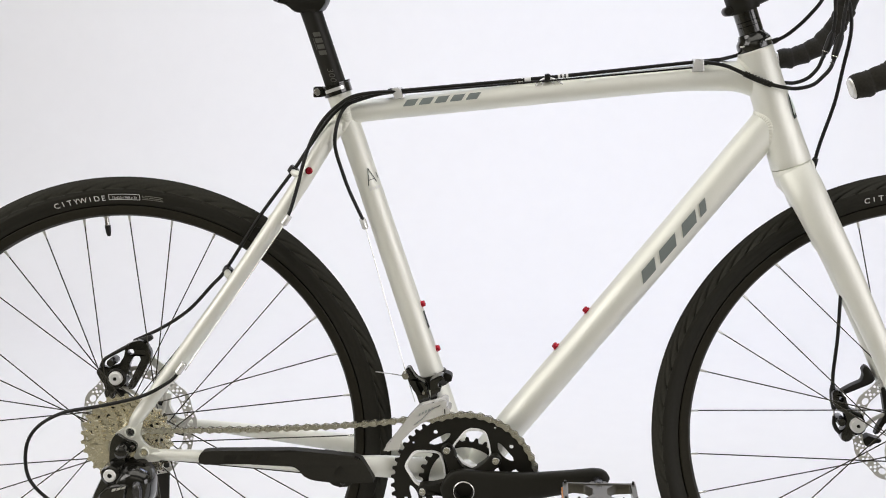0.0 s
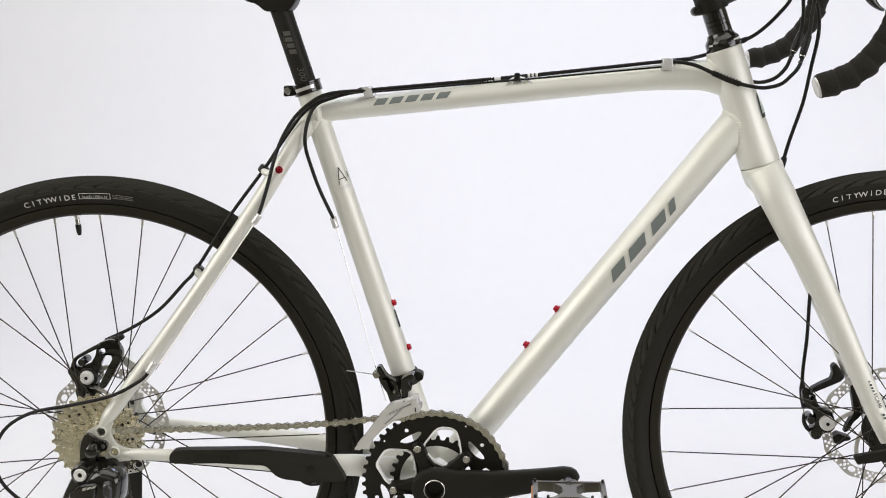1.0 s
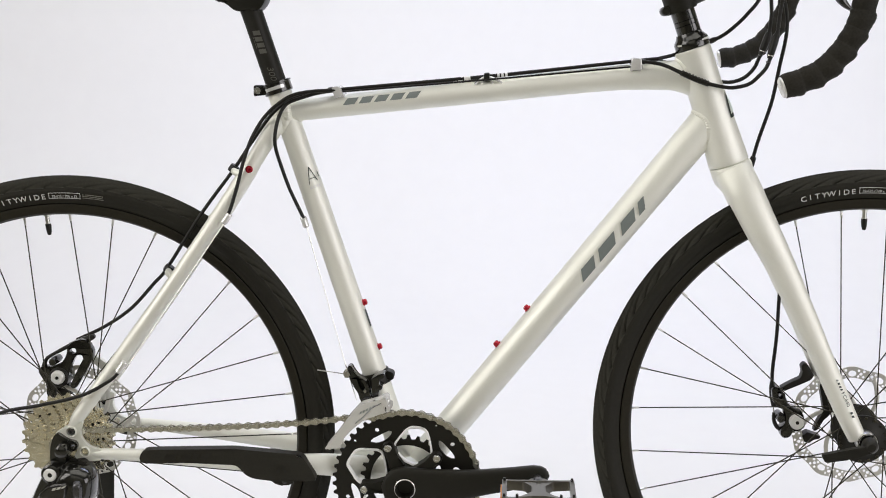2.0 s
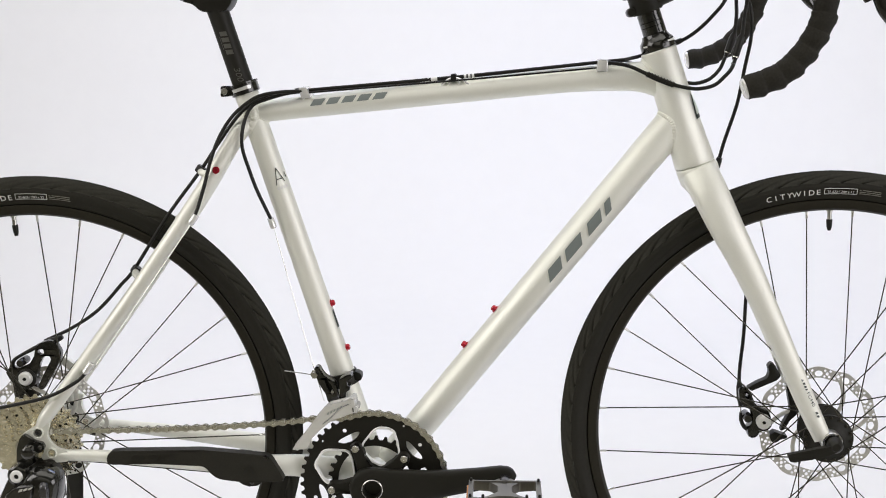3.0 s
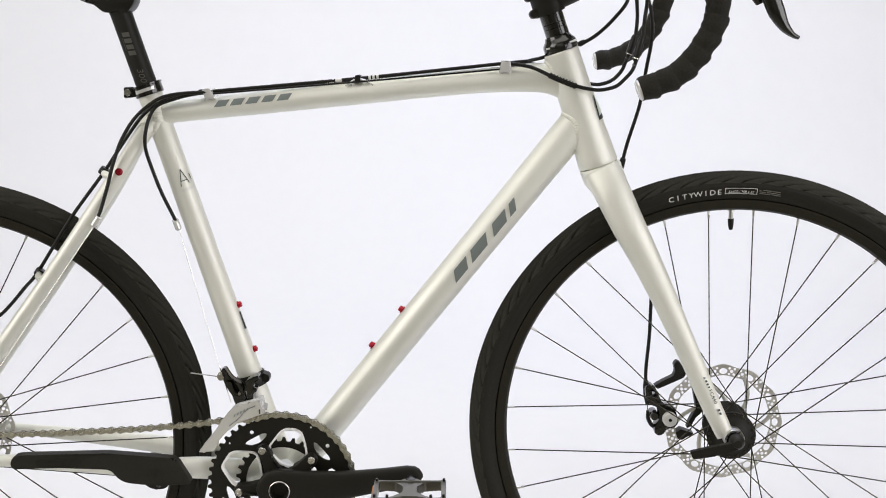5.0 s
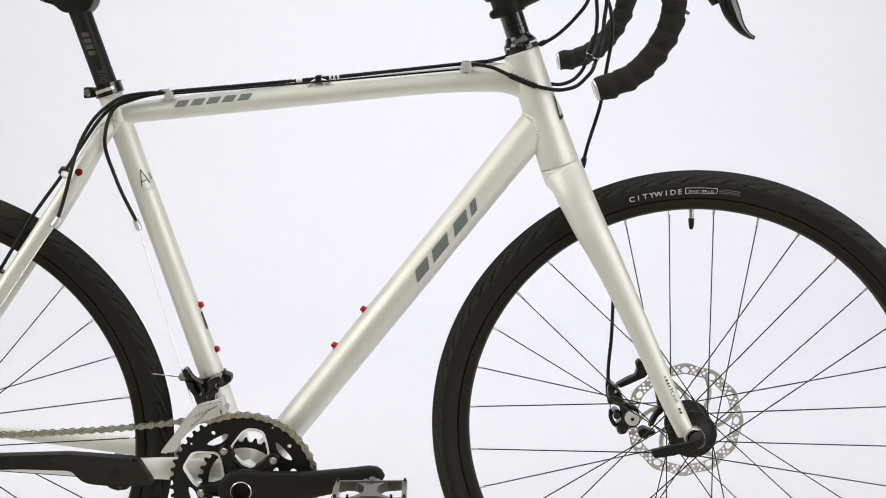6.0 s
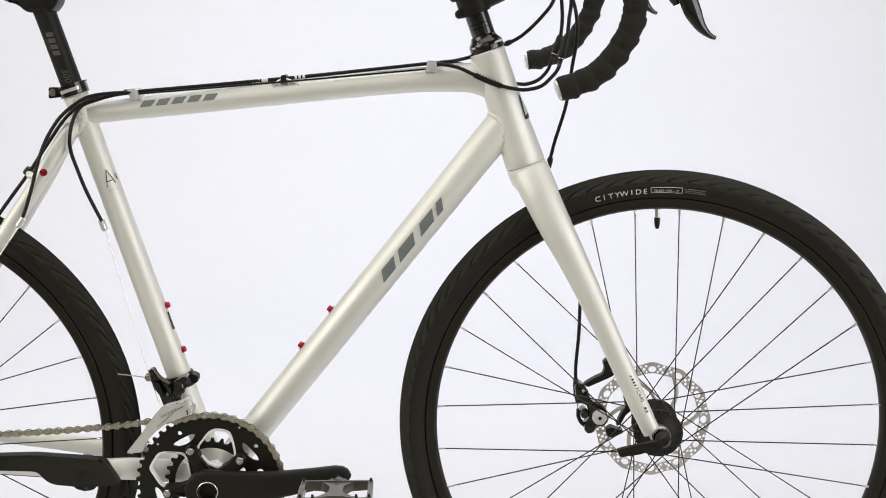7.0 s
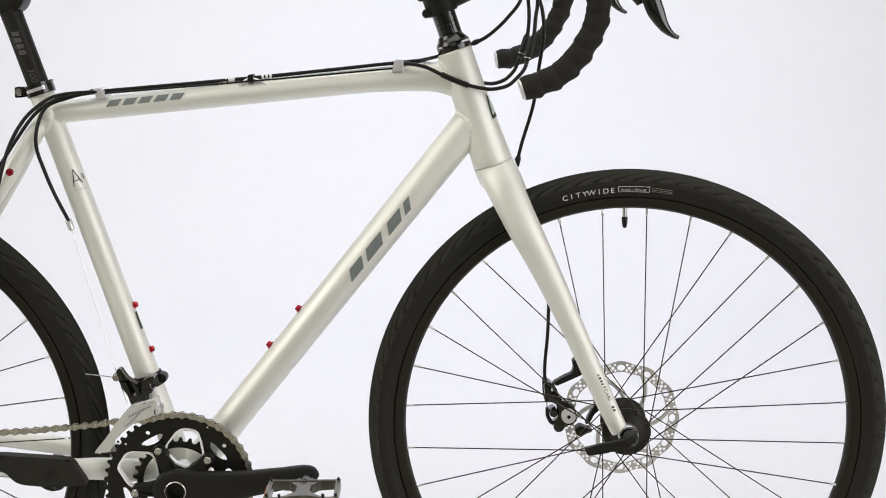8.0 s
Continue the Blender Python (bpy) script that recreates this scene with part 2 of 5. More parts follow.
def weld_line(p0, d, r, q0, e, rq, n=56):
    """Where the tube from p0 along d meets the surface of the tube round q0 along e."""
    d, e = Vector(d).normalized(), Vector(e).normalized()
    u = Vector((0, 1, 0))
    ra, rb = r
    w = d.cross(u)
    out = []
    for k in range(n):
        a = 2 * math.pi * k / n
        o = Vector(p0) + u * (ra * math.cos(a)) + w * (rb * math.sin(a)) - Vector(q0)
        oo, dd = o - e * o.dot(e), d - e * d.dot(e)
        A, B, C = dd.dot(dd), 2 * oo.dot(dd), oo.dot(oo) - rq * rq
        disc = max(B * B - 4 * A * C, 0)
        t = (-B - math.sqrt(disc)) / (2 * A)
        out.append(Vector(q0) + o + d * t)
    return out


# the room: a white paper sweep, and plain unseen walls that close the studio and shape the reflections
def room():
    bm = bmesh.new()
    prof = [(-0.45, -0.004), (1.9, -0.004)]
    prof += [(1.9 + 1.0 * math.sin(radians(a)), 0.996 - 1.0 * math.cos(radians(a))) for a in range(6, 91, 6)]
    prof += [(2.9, 2.0), (2.9, 3.2)]
    back = [(y + 0.02, z - 0.012) if z < 0.01 else (y + 0.02, z) for y, z in prof]
    xs = (-4.0, -2.0, -0.5, 1.0, 3.0)
    top = [[bm.verts.new((x, y, z)) for x in xs] for y, z in prof]
    low = [[bm.verts.new((x, y, z)) for x in xs] for y, z in back]
    n = len(prof)
    for i in range(n - 1):
        for k in range(len(xs) - 1):
            bm.faces.new((top[i][k], top[i][k + 1], top[i + 1][k + 1], top[i + 1][k]))
            bm.faces.new((low[i][k], low[i + 1][k], low[i + 1][k + 1], low[i][k + 1]))
    for k in range(len(xs) - 1):
        bm.faces.new((top[0][k], low[0][k], low[0][k + 1], top[0][k + 1]))
        bm.faces.new((top[-1][k], top[-1][k + 1], low[-1][k + 1], low[-1][k]))
    for i in range(n - 1):
        bm.faces.new((top[i][0], top[i + 1][0], low[i + 1][0], low[i][0]))
        bm.faces.new((top[i][-1], low[i][-1], low[i + 1][-1], top[i + 1][-1]))
    tagged(part("backdrop", bm, PAPER), "seamless white studio paper sweeping from floor to wall", "backdrop", kind="structure")

    def slab(name, lo, hi, mat, label, category):
        bm = bmesh.new()
        bmesh.ops.create_cube(bm, size=1.0, matrix=Matrix.LocRotScale([(a + b) / 2 for a, b in zip(lo, hi)], None, [b - a for a, b in zip(lo, hi)]))
        tagged(part(name, bm, mat), label, category, kind="structure")
    slab("floor", (-4.6, -5.0, -0.12), (3.6, 3.4, -0.020), PLASTER, "plain dark grey studio floor under the paper", "floor")
    slab("wall_north", (-4.6, 3.2, -0.020), (3.6, 3.4, 3.4), PLASTER, "plain painted studio wall behind the paper", "wall")
    slab("wall_south", (-4.6, -5.2, -0.020), (3.6, -5.0, 3.4), PLASTER, "plain painted studio wall behind the camera", "wall")
    slab("wall_west", (-4.8, -5.2, -0.020), (-4.6, 3.4, 3.4), PLASTER, "plain painted studio side wall", "wall")
    slab("wall_east", (3.6, -5.2, -0.020), (3.8, 3.4, 3.4), PLASTER, "plain painted studio side wall", "wall")
    slab("ceiling", (-4.8, -5.2, 3.4), (3.8, 3.4, 3.5), CEILING, "plain pale studio ceiling", "ceiling")


room()


# the bicycle
FRONT, AXLE = -0.0014, 0.3429
BB = (-0.5915, 0.2845)
ST0, ST1 = Vector((-0.5933, 0, 0.2845)), Vector((-0.7522, 0, 0.797))
HT0, HT1 = Vector((-0.223, 0, 0.8415)), Vector((-0.1730, 0, 0.6935))
DT0, DT1 = Vector((-0.5780, 0, 0.2943)), Vector((-0.2050, 0, 0.7484))
bicycle = tagged(new("bicycle"), "silver aluminium road bicycle with drop bars, held upright by a stand", "bicycle")


HTC = HT0 + Vector((-0.947, 0, -0.32)) * 0.0023  # axis of the head tube itself


def frame_parts():
    bm = bmesh.new()
    steer = (HT1 - HT0).normalized()
    prof = [(0.0, 0.0), (0.0217, 0.0), (0.0227, 0.0012), (0.0226, 0.01), (0.0226, 0.05), (0.0236, 0.09), (0.0248, 0.125), (0.0255, 0.143), (0.0257, 0.1518), (0.0254, 0.1524), (0.0, 0.1524)]
    lathe(bm, prof, HTC, 48, around(steer))
    frm = part("frame", bm, SILVER, bicycle, "satin silver welded aluminium frame")
    turned("bottom_bracket_shell", [(0.0, -0.036), (0.0220, -0.036), (0.0232, -0.034), (0.0232, 0.034), (0.0220, 0.036), (0.0, 0.036)], (BB[0], 0, BB[1]), SILVER, frm)
    turned("bearing_cup", [(0.0, -0.0445), (0.0190, -0.0445), (0.0205, -0.0435), (0.0212, -0.0415), (0.0206, -0.0405), (0.0222, -0.0395), (0.0216, -0.0385), (0.0230, -0.0375), (0.0230, -0.0355), (0.0, -0.0355)], (BB[0], 0, BB[1]), CLEAR, frm, "polished silver bearing cup")
    # tubes of the main triangle
    tube("down_tube", [DT0, DT0.lerp(DT1, 0.2), DT0.lerp(DT1, 0.7), DT1], [(0.0220, 0.0208), (0.0220, 0.0211), (0.0215, 0.0217), (0.0200, 0.0228)], SILVER, frm, seg=36, n=6)
    tube("seat_tube", [ST0, ST0.lerp(ST1, 0.3), ST0.lerp(ST1, 0.9), ST1], [0.0170, 0.0163, 0.0152, 0.0158], SILVER, frm, seg=32, n=5)
    tt = [(-0.738, 0, 0.7675), (-0.69, 0, 0.7718), (-0.54, 0, 0.7858), (-0.39, 0, 0.7995), (-0.33, 0, 0.8045), (-0.285, 0, 0.8070), (-0.250, 0, 0.8075), (-0.226, 0, 0.8045), (-0.208, 0, 0.7990)]
    tube("top_tube", tt, [(0.0158, 0.0138), (0.0160, 0.0138), (0.0168, 0.0148), (0.0175, 0.0153), (0.0172, 0.0156), (0.0165, 0.0172), (0.0160, 0.0188), (0.0155, 0.0222), (0.015, 0.0275)], SILVER, frm, seg=36, n=6)
    # weld beads
    for nm, p0, d, r, q0, e, rq in (("down_tube_weld", DT0, DT1 - DT0, (0.0202, 0.0226), HTC, steer, 0.0240),
                                    ("top_tube_weld", Vector((-0.30, 0, 0.808)), Vector((1, 0, 0.02)), (0.0152, 0.0190), HTC, steer, 0.0227),
                                    ("seat_weld", Vector((-0.60, 0, 0.782)), Vector((-1, 0, -0.094)), (0.0150, 0.0150), ST0, ST1 - ST0, 0.0158),
                                    ("bottom_weld", DT1, DT0 - DT1, (0.0225, 0.0206), Vector((BB[0], 0, BB[1])), Vector((0, 1, 0)), 0.0212)):
        line = weld_line(p0, d, r, q0, e, rq, 420)
        bm = weld_bead(line, (p0, d), (q0, e))
        part(nm, bm, WELD, frm, "scalloped weld bead")
    # stays and dropouts
    for s in (-1, 1):
        ss = [(-0.7470, s * 0.0055, 0.7560), (-0.7530, s * 0.0100, 0.7485), (-0.7621, s * 0.0170, 0.7367), (-0.8095, s * 0.034, 0.6620), (-0.8850, s * 0.046, 0.5545), (-0.9435, s * 0.054, 0.4760), (-1.0020, s * 0.062, 0.398), (-1.0170, s * 0.0660, 0.378), (-1.0270, s * 0.0665, 0.364)]
        if s > 0:
            ss = [(x - 0.004, y * 0.85, z + 0.004) for x, y, z in ss[:-1]] + ss[-1:]
        tube("seatstay", ss, [0.0098, 0.0107, 0.0109, 0.0104, 0.0100, 0.0099, 0.0095, 0.0088, 0.0050], SILVER, frm, seg=28, n=6)
        sw = weld_line(Vector((-0.8095, s * 0.034, 0.6620)), Vector((0.0474, -s * 0.017, 0.0747)), (0.0115, 0.0115), ST0, ST1 - ST0, 0.0156, 300)
        part("stay_weld", weld_bead(sw, (Vector((-0.8095, s * 0.034, 0.6620)), Vector((0.0474, -s * 0.017, 0.0747))), (ST0, ST1 - ST0)), WELD, frm, "scalloped weld bead")
        cs = [(-1.006, s * 0.0665, 0.3290), (-0.985, s * 0.066, 0.3272), (-0.94, s * 0.062, 0.3245), (-0.80, s * 0.0500, 0.3120), (-0.735, s * 0.0400, 0.3058), (-0.69, s * 0.0300, 0.3015), (-0.60, s * 0.0180, 0.2900)]
        tube("chainstay", cs, [(0.0035, 0.0050), (0.0062, 0.0076), (0.0075, 0.0082), (0.009, 0.0125), (0.0085, 0.0142), (0.0080, 0.0155), (0.010, 0.0165)], SILVER, frm, seg=20, n=6)
        out = [(-1.0340, 0.3650), (-1.0465, 0.3580), (-1.0480, 0.3525), (-1.0430, 0.3487), (-1.0322, 0.3448), (-1.0231, 0.3450), (-1.0185, 0.3395), (-1.0205, 0.3315), (-1.0250, 0.3260), (-1.0206, 0.3208), (-1.0094, 0.3180), (-0.9880, 0.3200), (-0.9880, 0.3345), (-1.0000, 0.3365), (-1.0078, 0.3420), (-1.0128, 0.3490), (-1.0150, 0.3570), (-1.0100, 0.3720), (-1.0220, 0.3740)]
        shaped("dropout", rounded(out, 0.004, 3), s * 0.0635, s * 0.0705, SILVER, frm, [ring2(-1.0262, 0.3590, 0.0058), ring2(-1.0100, 0.3315, 0.0054), ring2(-1.0400, 0.3551, 0.0017, 10)], bevel=0.0015)
        for bx, bz, r, mat in ((-1.0262, 0.3590, 0.0059, GUNMETAL), (-1.0100, 0.3315, 0.0055, CASSETTE)):
            turned("eyelet", [(r, s * 0.0640), (r, s * 0.0728), (r + 0.0004, s * 0.0730), (r + 0.0010, s * 0.0730), (r + 0.0016, s * 0.0722), (r + 0.0018, s * 0.0690)], (bx, 0, bz), SILVER, frm, seg=24)
            turned("eyelet_bolt", [(0.0, s * 0.0690), (r * 0.35, s * 0.0690), (r * 0.40, s * 0.0712), (r * 0.66, s * 0.0712), (r * 0.76, s * 0.0704), (r * 0.78, s * 0.064), (0.0, s * 0.064)], (bx, 0, bz), mat, frm, seg=14)
    turned("stay_bridge", [(0.0, -0.034), (0.006, -0.034), (0.006, 0.034), (0.0, 0.034)], (-0.836, 0, 0.634), SILVER, frm, seg=14)
    # black guard on the drive-side chainstay, following the stay outwards
    out = [(-0.9340, 0.3335), (-0.9160, 0.3345), (-0.8150, 0.3340), (-0.7280, 0.3240), (-0.7170, 0.3070), (-0.7080, 0.2880), (-0.7560, 0.2880), (-0.7900, 0.2920), (-0.8010, 0.2970), (-0.8120, 0.3110), (-0.8750, 0.3160), (-0.9360, 0.3160), (-0.9390, 0.3230)]
    bm = bmesh.new()
    plate(bm, rounded(out, 0.006, 3), -0.0105, 0.004, bevel=0.002)
    for v in bm.verts:
        t = (v.co.x + 0.94) / 0.23
        v.co.y += -0.0615 + 0.0155 * t
    part("chainstay_guard", bm, GUARD, frm, "matt black rubber guard on the chainstay")
    def on_guard(u, v):
        x = -0.94 + u
        return Vector((x, -0.0615 + 0.0155 * u / 0.23 - 0.0110, v))
    for k, (u, w) in enumerate(((0.034, 0.014), (0.055, 0.012), (0.070, 0.006), (0.080, 0.010))):
        decal("guard_mark", [(u, 0.3205), (u + w, 0.3195), (u + w + 0.004, 0.3275), (u + 0.004, 0.3285)], on_guard, BLACK, frm, "glossy black mark", 2)
    decal("guard_mark", [(0.178, 0.300), (0.182, 0.300), (0.187, 0.311), (0.184, 0.311)], on_guard, BLACK, frm, "", 2)
    decal("guard_mark", [(0.194, 0.300), (0.190, 0.300), (0.185, 0.311), (0.188, 0.311)], on_guard, BLACK, frm, "", 2)
    shaped("guard_tab", rounded([(-0.776, 0.302), (-0.773, 0.291), (-0.767, 0.2835), (-0.757, 0.2800), (-0.744, 0.2810), (-0.735, 0.290), (-0.733, 0.302)], 0.004, 3), -0.0530, -0.0440, GUARD, frm, bevel=0.0015)
    turned("tab_bolt", [(0.0, -0.0552), (0.0022, -0.0552), (0.0030, -0.0545), (0.0030, -0.0528), (0.0, -0.0528)], (-0.752, 0, 0.2865), GUNMETAL, frm, "", 12)
    # red bottle-cage and rack bolts
    def bolt(p, d, r=0.0041, h=0.0056):
        turned("bottle_bolt", [(0.0, 0.0), (r * 1.25, 0.0), (r * 1.25, 0.0014), (r * 0.95, 0.0018), (r, 0.003), (r, h - 0.0015), (r * 0.75, h), (r * 0.4, h), (r * 0.35, h - 0.002), (0.0, h - 0.002)], p, RED, frm, "red anodised bolt", 18, around(d))
    sd = (ST1 - ST0).normalized()
    fwd = Vector((sd.z, 0, -sd.x))
    for z in (0.5105, 0.4505):
        bolt(ST0 + sd * ((z - ST0.z) / sd.z) + fwd * 0.0150, fwd)
    dd = (DT1 - DT0).normalized()
    up = Vector((-dd.z, 0, dd.x))
    for t in ((-0.435, 0.509), (-0.475, 0.461)):
        q = Vector((t[0], 0, t[1]))
        q = DT0 + dd * (q - DT0).dot(dd)
        bolt(q + up * 0.0215, up)
    bolt((-0.7855, -0.0385, 0.6965), (0.1, -1, 0.05), 0.0038, 0.0035)
    # marks on the tubes
    f = on_tube((-0.69, 0, 0.7718), (-0.39, 0, 0.7995), 0.0166, 0.0006)
    for k in range(5):
        u = 0.0250 + k * 0.0200
        decal("stripe_mark", [(u - 0.0010, 0.0012), (u + 0.0138, 0.0012), (u + 0.0200, 0.0092), (u + 0.0052, 0.0092)], f, GREY, frm, "slanted grey stripe")
    f = on_tube(DT0, DT1, 0.0219, 0.0008)
    L = (Vector((-0.368, 0, 0.550)) - DT0).dot(dd) + 0.007
    S = 0.9  # slant of the block mark
    def slab(u, w, v0, v1):
        decal("block_mark", [(L + u + S * v0, v0), (L + u + w + S * v0, v0), (L + u + w + S * v1, v1), (L + u + S * v1, v1)], f, GREY, frm, "bold slanted grey block")
    for u, w in ((0.001, 0.025), (0.035, 0.031), (0.079, 0.026), (0.1125, 0.0115)):
        slab(u, w, -0.0080, 0.0048)
    f = on_tube(ST0, ST1, 0.0160)
    U = (0.683 - ST0.z) / sd.z
    fl = on_tube(ST0, ST1, 0.0163, turn=0)
    for c in ([(U - 0.010, 0.0010), (U - 0.010, 0.0020), (U + 0.012, 0.0078), (U + 0.012, 0.0068)], [(U - 0.008, 0.0130), (U - 0.008, 0.0142), (U + 0.012, 0.0078), (U + 0.012, 0.0066)], [(U - 0.0036, 0.0030), (U - 0.0036, 0.0125), (U - 0.0026, 0.0125), (U - 0.0026, 0.0030)], [(U - 0.004, 0.0175), (U - 0.004, 0.0190), (U + 0.004, 0.0180), (U + 0.004, 0.0168)]):
        decal("badge_mark", c, fl, INK, frm, "thin dark angular emblem", 4)
    for k in range(4):
        decal("small_print", [(U - 0.0165, 0.001 + k * 0.004), (U - 0.0165, 0.0038 + k * 0.004), (U - 0.0128, 0.0038 + k * 0.004), (U - 0.0128, 0.001 + k * 0.004)], fl, PRINT, frm, "", 2)
    U2 = (0.493 - ST0.z) / sd.z
    decal("side_mark", [(U2 - 0.014, 0.0185), (U2 - 0.014, 0.0235), (U2 + 0.010, 0.0235), (U2 + 0.010, 0.0195)], fl, INK, frm, "dark emblem on the tube's front", 4)
    # head badge on the front of the head tube
    HB = HTC + steer * (HT1 - HT0).length
    fh = on_tube(HB, HTC, 0.0238, 0.0006)
    decal("head_badge", [(0.0590, 0.0190), (0.0600, 0.0350), (0.0640, 0.0355), (0.0930, 0.0225)], fh, INK, frm, "dark green angular head badge", 6)
    decal("head_badge", [(0.0640, 0.0212), (0.0665, 0.0335), (0.0680, 0.0335), (0.0895, 0.0238)], on_tube(HB, HTC, 0.0238, 0.0011), INLAY, frm, "pale inlay", 6)

frame_parts()


def fork_parts():
    steer = (HT1 - HT0).normalized()
    bm = bmesh.new()
    lathe(bm, [(0.0, 0.0), (0.0252, 0.0), (0.0256, 0.0006), (0.0254, 0.010), (0.0246, 0.020), (0.018, 0.034), (0.0, 0.040)], HTC + steer * 0.1538, 48, around(steer))
    fork = part("fork", bm, SILVER, bicycle, "satin silver straight-bladed fork")
    for s in (-1, 1):
        pts = [(-0.1730, s * 0.004, 0.6890), (-0.1690, s * 0.013, 0.6800), (-0.1632, s * 0.021, 0.668), (-0.1570, s * 0.0268, 0.6545), (-0.1404, s * 0.0361, 0.6192), (-0.1220, s * 0.0413, 0.5832), (-0.1046, s * 0.0455, 0.5471), (-0.0708, s * 0.0506, 0.4734), (-0.0384, s * 0.0541, 0.3985), (-0.0216, s * 0.0555, 0.3625), (-0.0158, s * 0.0560, 0.3505)]
        slim, fwd = (1.0, 0.0) if s < 0 else (0.76, 0.004)
        tube("blade", [(x + fwd, y, z) for x, y, z in pts], [(p, q * (slim if k > 4 else 1.0)) for k, (p, q) in enumerate([(0.0190, 0.0238), (0.0190, 0.0238), (0.0186, 0.0235), (0.0178, 0.0230), (0.0162, 0.0213), (0.0146, 0.0190), (0.0132, 0.0172), (0.0112, 0.0144), (0.0098, 0.0128), (0.0092, 0.0118), (0.0088, 0.0112)])], SILVER, fork, seg=36, n=8)
        turned("fork_end", [(0.0, s * 0.0485), (0.0112, s * 0.0485), (0.0120, s * 0.0495), (0.0120, s * 0.0635), (0.0112, s * 0.0648), (0.0, s * 0.0648)], (-0.0055, 0, 0.3470), GLOSS, fork, "black fork end cap", 28)
        turned("end_ring", [(0.0104, s * 0.0600), (0.0104, s * 0.0660), (0.0112, s * 0.0666), (0.0122, s * 0.0666), (0.0130, s * 0.0655), (0.0132, s * 0.0500)], (-0.0055, 0, 0.3470), STEEL, fork, "", 28)
    # small model number on the near blade
    a, b = Vector((-0.0708, -0.0506, 0.4734)), Vector((-0.0216, -0.0555, 0.3625))
    f = on_tube(a, b, 0.0112, 0.0004)
    letters("FC440", 0.0072, lambda u, v: f(0.0790 + u * 1.05, v + 0.0032), INK, fork, "model_number", "small dark model number")
    for u, w in ((0.0550, 0.0028), (0.0595, 0.0026), (0.0638, 0.0020), (0.0965, 0.0030), (0.1012, 0.0030)):
        decal("small_print", [(u, 0.0036), (u + w, 0.0036), (u + w + 0.001, 0.0068), (u + 0.001, 0.0068)], f, INK, fork, "", 2)
    decal("small_print", [(0.0500, 0.0036), (0.0536, 0.0036), (0.0528, 0.0066), (0.0522, 0.0066)], f, GREY, fork, "", 2)
    return fork


fork_parts()


def tyre_mesh():
    """A 32 mm road tyre: the mesh leans with the slanting cuts, which end between crown and wall."""
    R, segs, pitches = 0.3450, 1440, 80
    prof = []
    for a in np.linspace(-128, 128, 81):
        c = math.cos(radians(a))
        s = math.sin(radians(a))
        prof.append((R - 0.0175 + 0.0175 * c, 0.0170 * s, a))
    prof = [(R - 0.0372, -0.0082, -152.0), (R - 0.0354, -0.0090, -148.0), (R - 0.0346, -0.0117, -142.0)] + prof + [(R - 0.0346, 0.0117, 142.0), (R - 0.0354, 0.0090, 148.0), (R - 0.0372, 0.0082, 152.0)]
    lean = [5.0 * (1 - (1 - min(1.0, abs(a) / 95)) ** 2) for r, y, a in prof]
    verts, faces = [], []
    for k in range(segs):
        w = (k % 18) / 18.0
        for (r, y, a), ln in zip(prof, lean):
            u = k / segs * pitches + ln
            th = 2 * math.pi * u / pitches
            d, v = 0.0, abs(a) / 95
            if 0.14 < v < 0.84:
                fade = min(1.0, (v - 0.14) / 0.06, (0.84 - v) / 0.04)
                d = fade * (0.0034 * (1 - w) ** 1.5 + (0.0045 if w > 0.84 else 0.0))
            elif v < 0.16:
                d = 0.0016 if (u * 5 + 4 * v) % 1.0 < 0.35 or (u * 5 - 4 * v) % 1.0 < 0.25 else 0.0
            elif v < 0.92:
                d = 0.0005
            rr, yy = r - d * math.cos(radians(a)), y - d * math.sin(radians(a))
            verts.append((rr * math.cos(th), yy, rr * math.sin(th)))
    n = len(prof)
    for k in range(segs):
        k2 = (k + 1) % segs
        for j in range(n - 1):
            faces.append((k * n + j, k2 * n + j, k2 * n + j + 1, k * n + j + 1))
        faces.append((k * n + n - 1, k2 * n + n - 1, k2 * n, k * n))
    me = bpy.data.meshes.new("tyre")
    me.from_pydata(verts, [], faces)
    me.shade_smooth()
    me.set_sharp_from_angle(angle=radians(50))
    me.materials.append(RUBBER)
    me.materials.append(LIT_TREAD)
    row = np.zeros(n, dtype=np.int32)
    for j in range(n - 1):
        if abs(prof[j][2]) < 80 and abs(prof[j + 1][2]) < 80:
            row[j] = 1
    me.polygons.foreach_set("material_index", np.tile(row, segs))
    me.update()
    return me


TYRE = tyre_mesh()


def on_tyre(a0, r0=0.3192):
    """A map of (along, out) onto the near wall of a tyre; along runs clockwise from the angle a0."""
    def fn(u, v):
        th = a0 - u / 0.318
        r = r0 + v
        y = -0.0170 * math.sqrt(max(0.0, 1 - ((r - 0.3275) / 0.0175) ** 2)) if r > 0.3167 else -0.0116 - 0.0018 * (r - 0.311) / 0.0057
        y -= 0.0007
        return Vector((r * math.cos(th), y, r * math.sin(th)))
    return fn


